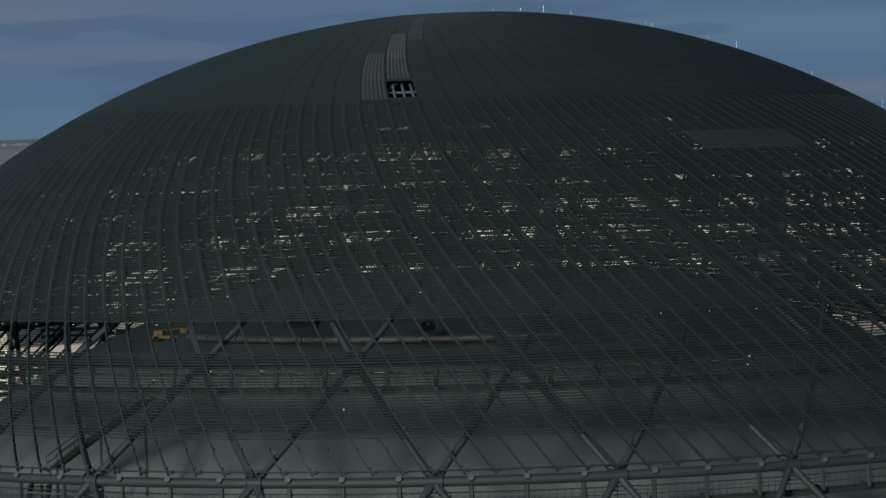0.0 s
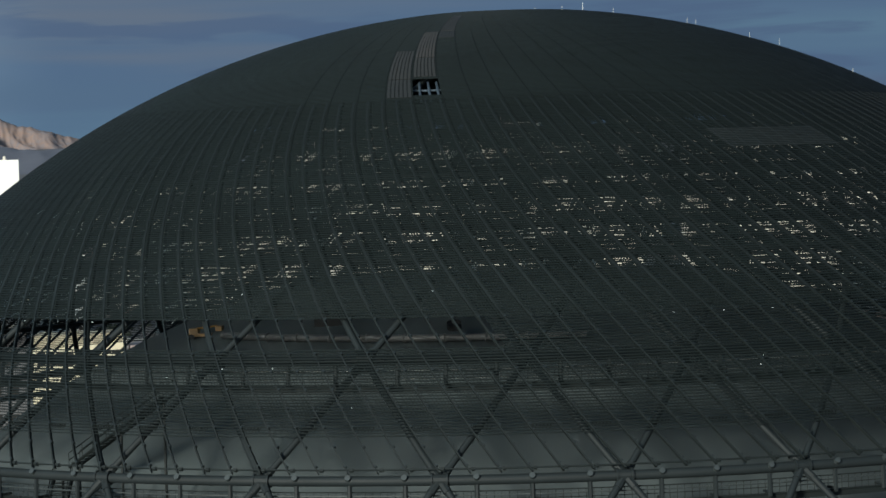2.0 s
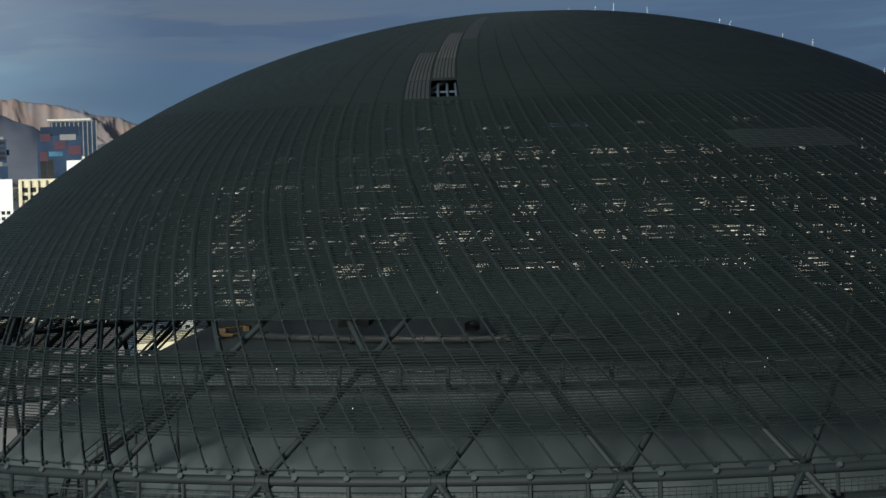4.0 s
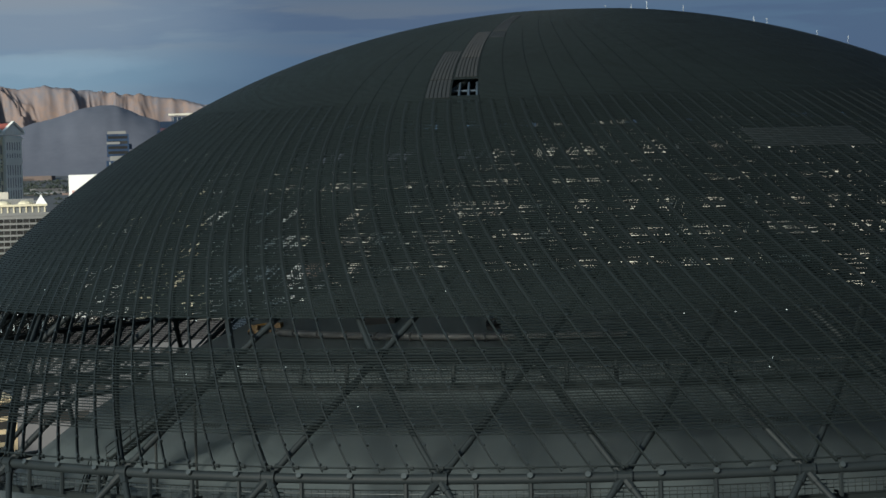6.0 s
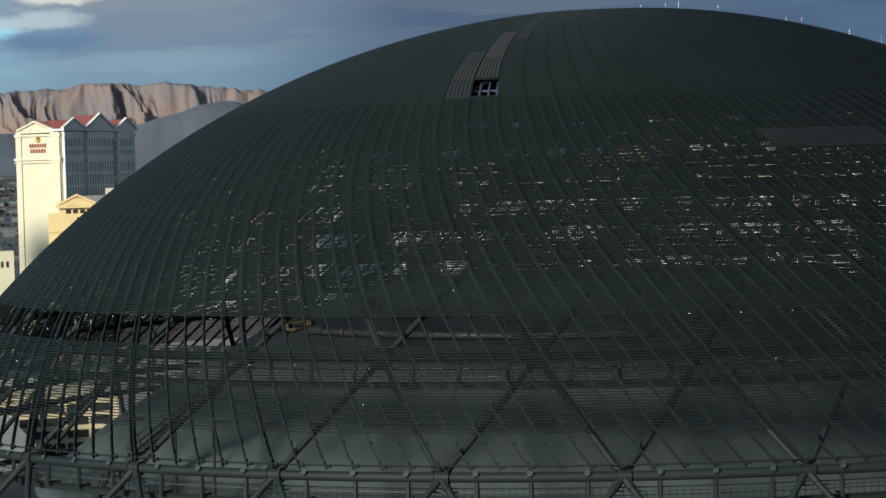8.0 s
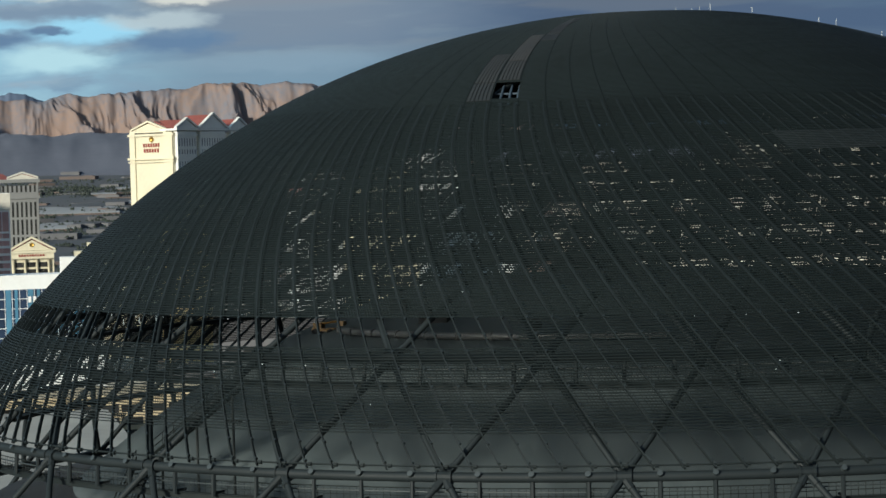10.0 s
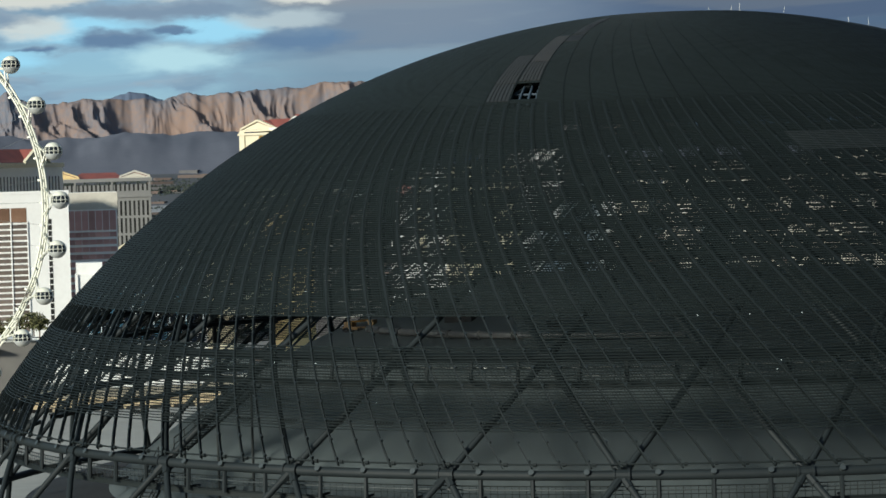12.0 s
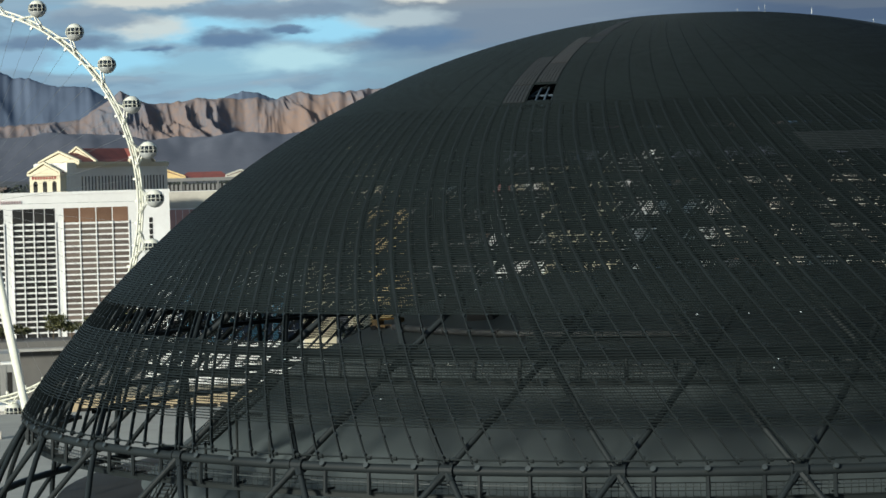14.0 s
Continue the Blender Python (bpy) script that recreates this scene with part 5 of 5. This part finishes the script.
for k in range(28):
    a = radians(0.5 + k * 360 / 28)
    c = Vector((CAB * math.cos(a), 0, CAB * math.sin(a)))
    cab = hang("cabin", glass_me, wheel, "round glass passenger cabin", Matrix.Translation(c))
    hang("roof_cap", cap_me, cab)
    hang("floor_bowl", floor_me, cab)
    hang("window_frame", rib_me, cab)
    arm = Build()
    for da in (-4.0, 4.0):
        for off in (-1.2, 1.2):
            b = a + radians(da)
            arm.tube([Vector((RIM * math.cos(b), off, RIM * math.sin(b))) - c, Vector((0, off * 0.8, 0)) - c.normalized() * 2.6], 0.26, 5)
    arm.tube([Vector((RIM * math.cos(a - 0.063), 1.2, RIM * math.sin(a - 0.063))) - c, Vector((RIM * math.cos(a + 0.063), 1.2, RIM * math.sin(a + 0.063))) - c], 0.16, 5)
    hang("cabin_arm", arm.mesh("cabin_arm", M_STEELWHITE), cab)
for foot, knee, end in (((32.8, -11.5), (14.8, -10.5), -4.5), ((24.0, 5.5), (7.1, -0.5), 4.5), ((-28.6, -20.5), (-11.0, -10.0), -4.5), ((-25.0, -2.0), (-9.0, 2.0), 4.5)):
    leg = Build().tube([(*foot, -92.4), (*knee, -3.0), (0, end, 0)], 1.35, 12)
    hang("leg", leg.mesh("leg", M_STEELWHITE, True), wheel, "white tubular steel leg")

station, z0 = block("wheel_station", "white boarding platform at the foot of the wheel", -648, 119, 71, 41.5, 18, 19.5, M_CONC, "platform")
box_part(station, "deck", M_WHITE, -0.5, 42, -0.8, 18.5, 20.5, 22.6)
box_part(station, "deck", M_WHITE, -0.5, 42, -1.0, 18.5, 18.0, 19.2)
srail = Build()
for h in (0.6, 1.2):
    srail.tube([(0, -0.6, 22.6 + h), (42, -0.6, 22.6 + h)], 0.06, 4)
for k in range(15):
    srail.tube([(3 * k, -0.6, 22.6), (3 * k, -0.6, 23.8)], 0.05, 4)
hang("railing", srail.mesh("railing", M_GALV), station)
box_part(station, "awning", M_WHITE, 28, 38, 12, 16, 36, 36.8)
box_part(station, "awning_post", M_GALV, 32.8, 33.2, 13.8, 14.2, 22.6, 36)

# ---------------------------------------------------------------- the wide low city
def low_city(name, label, count, mat, seed, d_lo, d_hi, h_lo, h_hi, size):
    r = random.Random(seed)
    b = Build()
    for k in range(count):
        az = radians(108 + 64 * r.random())
        d = d_lo + (d_hi - d_lo) * r.random() ** 0.8
        x, y = EYE_XY.x + d * math.cos(az), EYE_XY.y + d * math.sin(az)
        if math.hypot(x, y) < 150 or d < 500:
            continue
        w, dp, h = size * (0.4 + 1.6 * r.random()), size * (0.4 + r.random()), h_lo + (h_hi - h_lo) * r.random() ** 2
        z = land(x, y)
        q = pose(x, y, z, 0, 0, math.degrees(az) - 90 + r.choice((-12, 8, 20, 78)))
        h += 0.03 * dp if d > 2200 else 0
        n = len(b.v)
        b.box(-w / 2, w / 2, -dp / 2, dp / 2, -3, h)
        b.v[n:] = [q @ Vector(v_) for v_ in b.v[n:]]
    return tagged(new(name, b.mesh(name, mat)), label, "low buildings", kind="stuff")


low_city("low_white_roofs", "low pale commercial buildings across the plain", 150, M_STONE, 3, 650, 2000, 3, 8, 26)
low_city("low_tan_roofs", "low grey-tan buildings across the plain", 1000, M_FARROOF, 4, 700, 4100, 2, 4.5, 26)
low_city("low_dark_roofs", "low brown and grey buildings across the plain", 900, M_BROWN, 5, 1100, 4200, 2, 5, 30)

# pale high-rise blocks far behind the arena
r = random.Random(21)
fb, fw = Build(), Build()
for k in range(70):
    az, d = 108 + 37 * r.random(), 1300 + 1900 * r.random()
    a = radians(az)
    x, y = EYE_XY.x + d * math.cos(a), EYE_XY.y + d * math.sin(a)
    top = 97 + d * math.tan(radians(0.35 * r.random() - 0.05 if az > 138.5 else 1.8 * r.random() - 0.3))
    w, m = 24 + 40 * r.random(), pose(x, y, 0, 0, 0, az - 90 + r.uniform(-25, 25))
    n = len(fb.v)
    fb.box(-w / 2, w / 2, 0, 18, land(x, y) - 2, top)
    fb.v[n:] = [m @ Vector(q) for q in fb.v[n:]]
    n, z = len(fw.v), top - 4
    while z > land(x, y) + 6:
        fw.box(-w / 2 + 1, w / 2 - 1, -0.1, 0.2, z - 1.7, z)
        z -= 3.6
    fw.v[n:] = [m @ Vector(q) for q in fw.v[n:]]
far = tagged(new("far_hotels", fb.mesh("far_hotels", M_STONE)), "pale high-rise hotels far behind the arena", "hotels", kind="stuff")
hang("window_bands", fw.mesh("window_bands", M_GLASS), far)["kind"] = "stuff"

# big flat stores on the far plain
for az, d, w, dp, h in ((153.75, 3320, 112, 150, 6), (154.4, 3030, 60, 110, 6), (153.1, 3640, 36, 40, 9), (152.45, 3800, 48, 50, 6), (152.2, 3420, 40, 60, 8), (155.9, 3350, 90, 110, 6), (157.0, 3080, 70, 90, 6), (149.2, 3700, 60, 40, 6), (149.9, 3500, 90, 60, 6)):
    a = radians(az)
    x, y = EYE_XY.x + d * math.cos(a), EYE_XY.y + d * math.sin(a)
    store = thing("store_building", "wide flat pale-roofed store on the far plain", "building", (x, y, land(x, y) - 2), az - 90, "stores on the far plain")
    store.matrix_world = pose(x, y, land(x, y) - 2, 3.0, 0, az - 90)
    h = 3.4 if h < 7 else 5.5
    hang("wall", Build().box(-w / 2, w / 2, -dp / 2, dp / 2, 0, h).mesh("wall", M_BROWN), store)
    hang("roof", Build().box(-w / 2 - 0.5, w / 2 + 0.5, -dp / 2 - 0.5, dp / 2 + 0.5, h, h + 0.5).mesh("roof", M_STOREROOF), store, "pale flat roof")


def far_trees(count, seed):
    r = random.Random(seed)
    b = Build()
    for k in range(count):
        az = radians(134 + 32 * r.random())
        d = 1500 + 2450 * r.random() if k % 2 else 3650 + 330 * r.random()
        x, y = EYE_XY.x + d * math.cos(az), EYE_XY.y + d * math.sin(az)
        z = land(x, y)
        for q in range(4):
            c = Vector((x + r.gauss(0, 7), y + r.gauss(0, 7), z))
            s, h = 1.5 + 2.2 * r.random(), 2.2 + 3.0 * r.random()
            n = len(b.v)
            b.v += [c + Vector((s * math.cos(t_) * (0.7 + 0.5 * r.random()), s * math.sin(t_), h * (0.1 + 0.3 * r.random()))) for t_ in (0, 1.05, 2.1, 3.14, 4.2, 5.2)] + [c + Vector((r.gauss(0, 0.8), r.gauss(0, 0.8), h))]
            b.f += [(n + i, n + (i + 1) % 6, n + 6) for i in range(6)]
    return tagged(new("far_trees", b.mesh("far_trees", M_FARLEAF)), "dark scattered trees across the far plain", "trees", kind="stuff")


far_trees(4200, 9)

hall, z0 = block("exhibition_hall", "wide low hall with a grey flat roof", -505 + 150 * math.cos(radians(-23)), 75 + 150 * math.sin(radians(-23)), 67, 118, 270, 20, M_SHADEWALL, "hall")
box_part(hall, "roof_slab", M_ROOFPALE, -0.6, 118.6, -0.6, 270.6, 21.0, 22.0, label="grey flat roof")
for k in range(3):
    box_part(hall, "roof_unit", M_STONE, 8 + 12 * k, 11 + 12 * k, 180 + 7 * (k % 3), 183 + 7 * (k % 3), 22, 24.2)
yard, z0 = block("sunlit_hall", "yellow stucco hall wall in full sun", -611, 164, 67.6, 118, 40, 24.5, M_HALL, "hall")
windows(yard, 2, 116, 1, 23, 14, 5, M_GLASS, (0.90, 0.62))
box_part(yard, "eave", M_HALL, -0.6, 118.6, -0.9, 0.4, 24.4, 25.6)
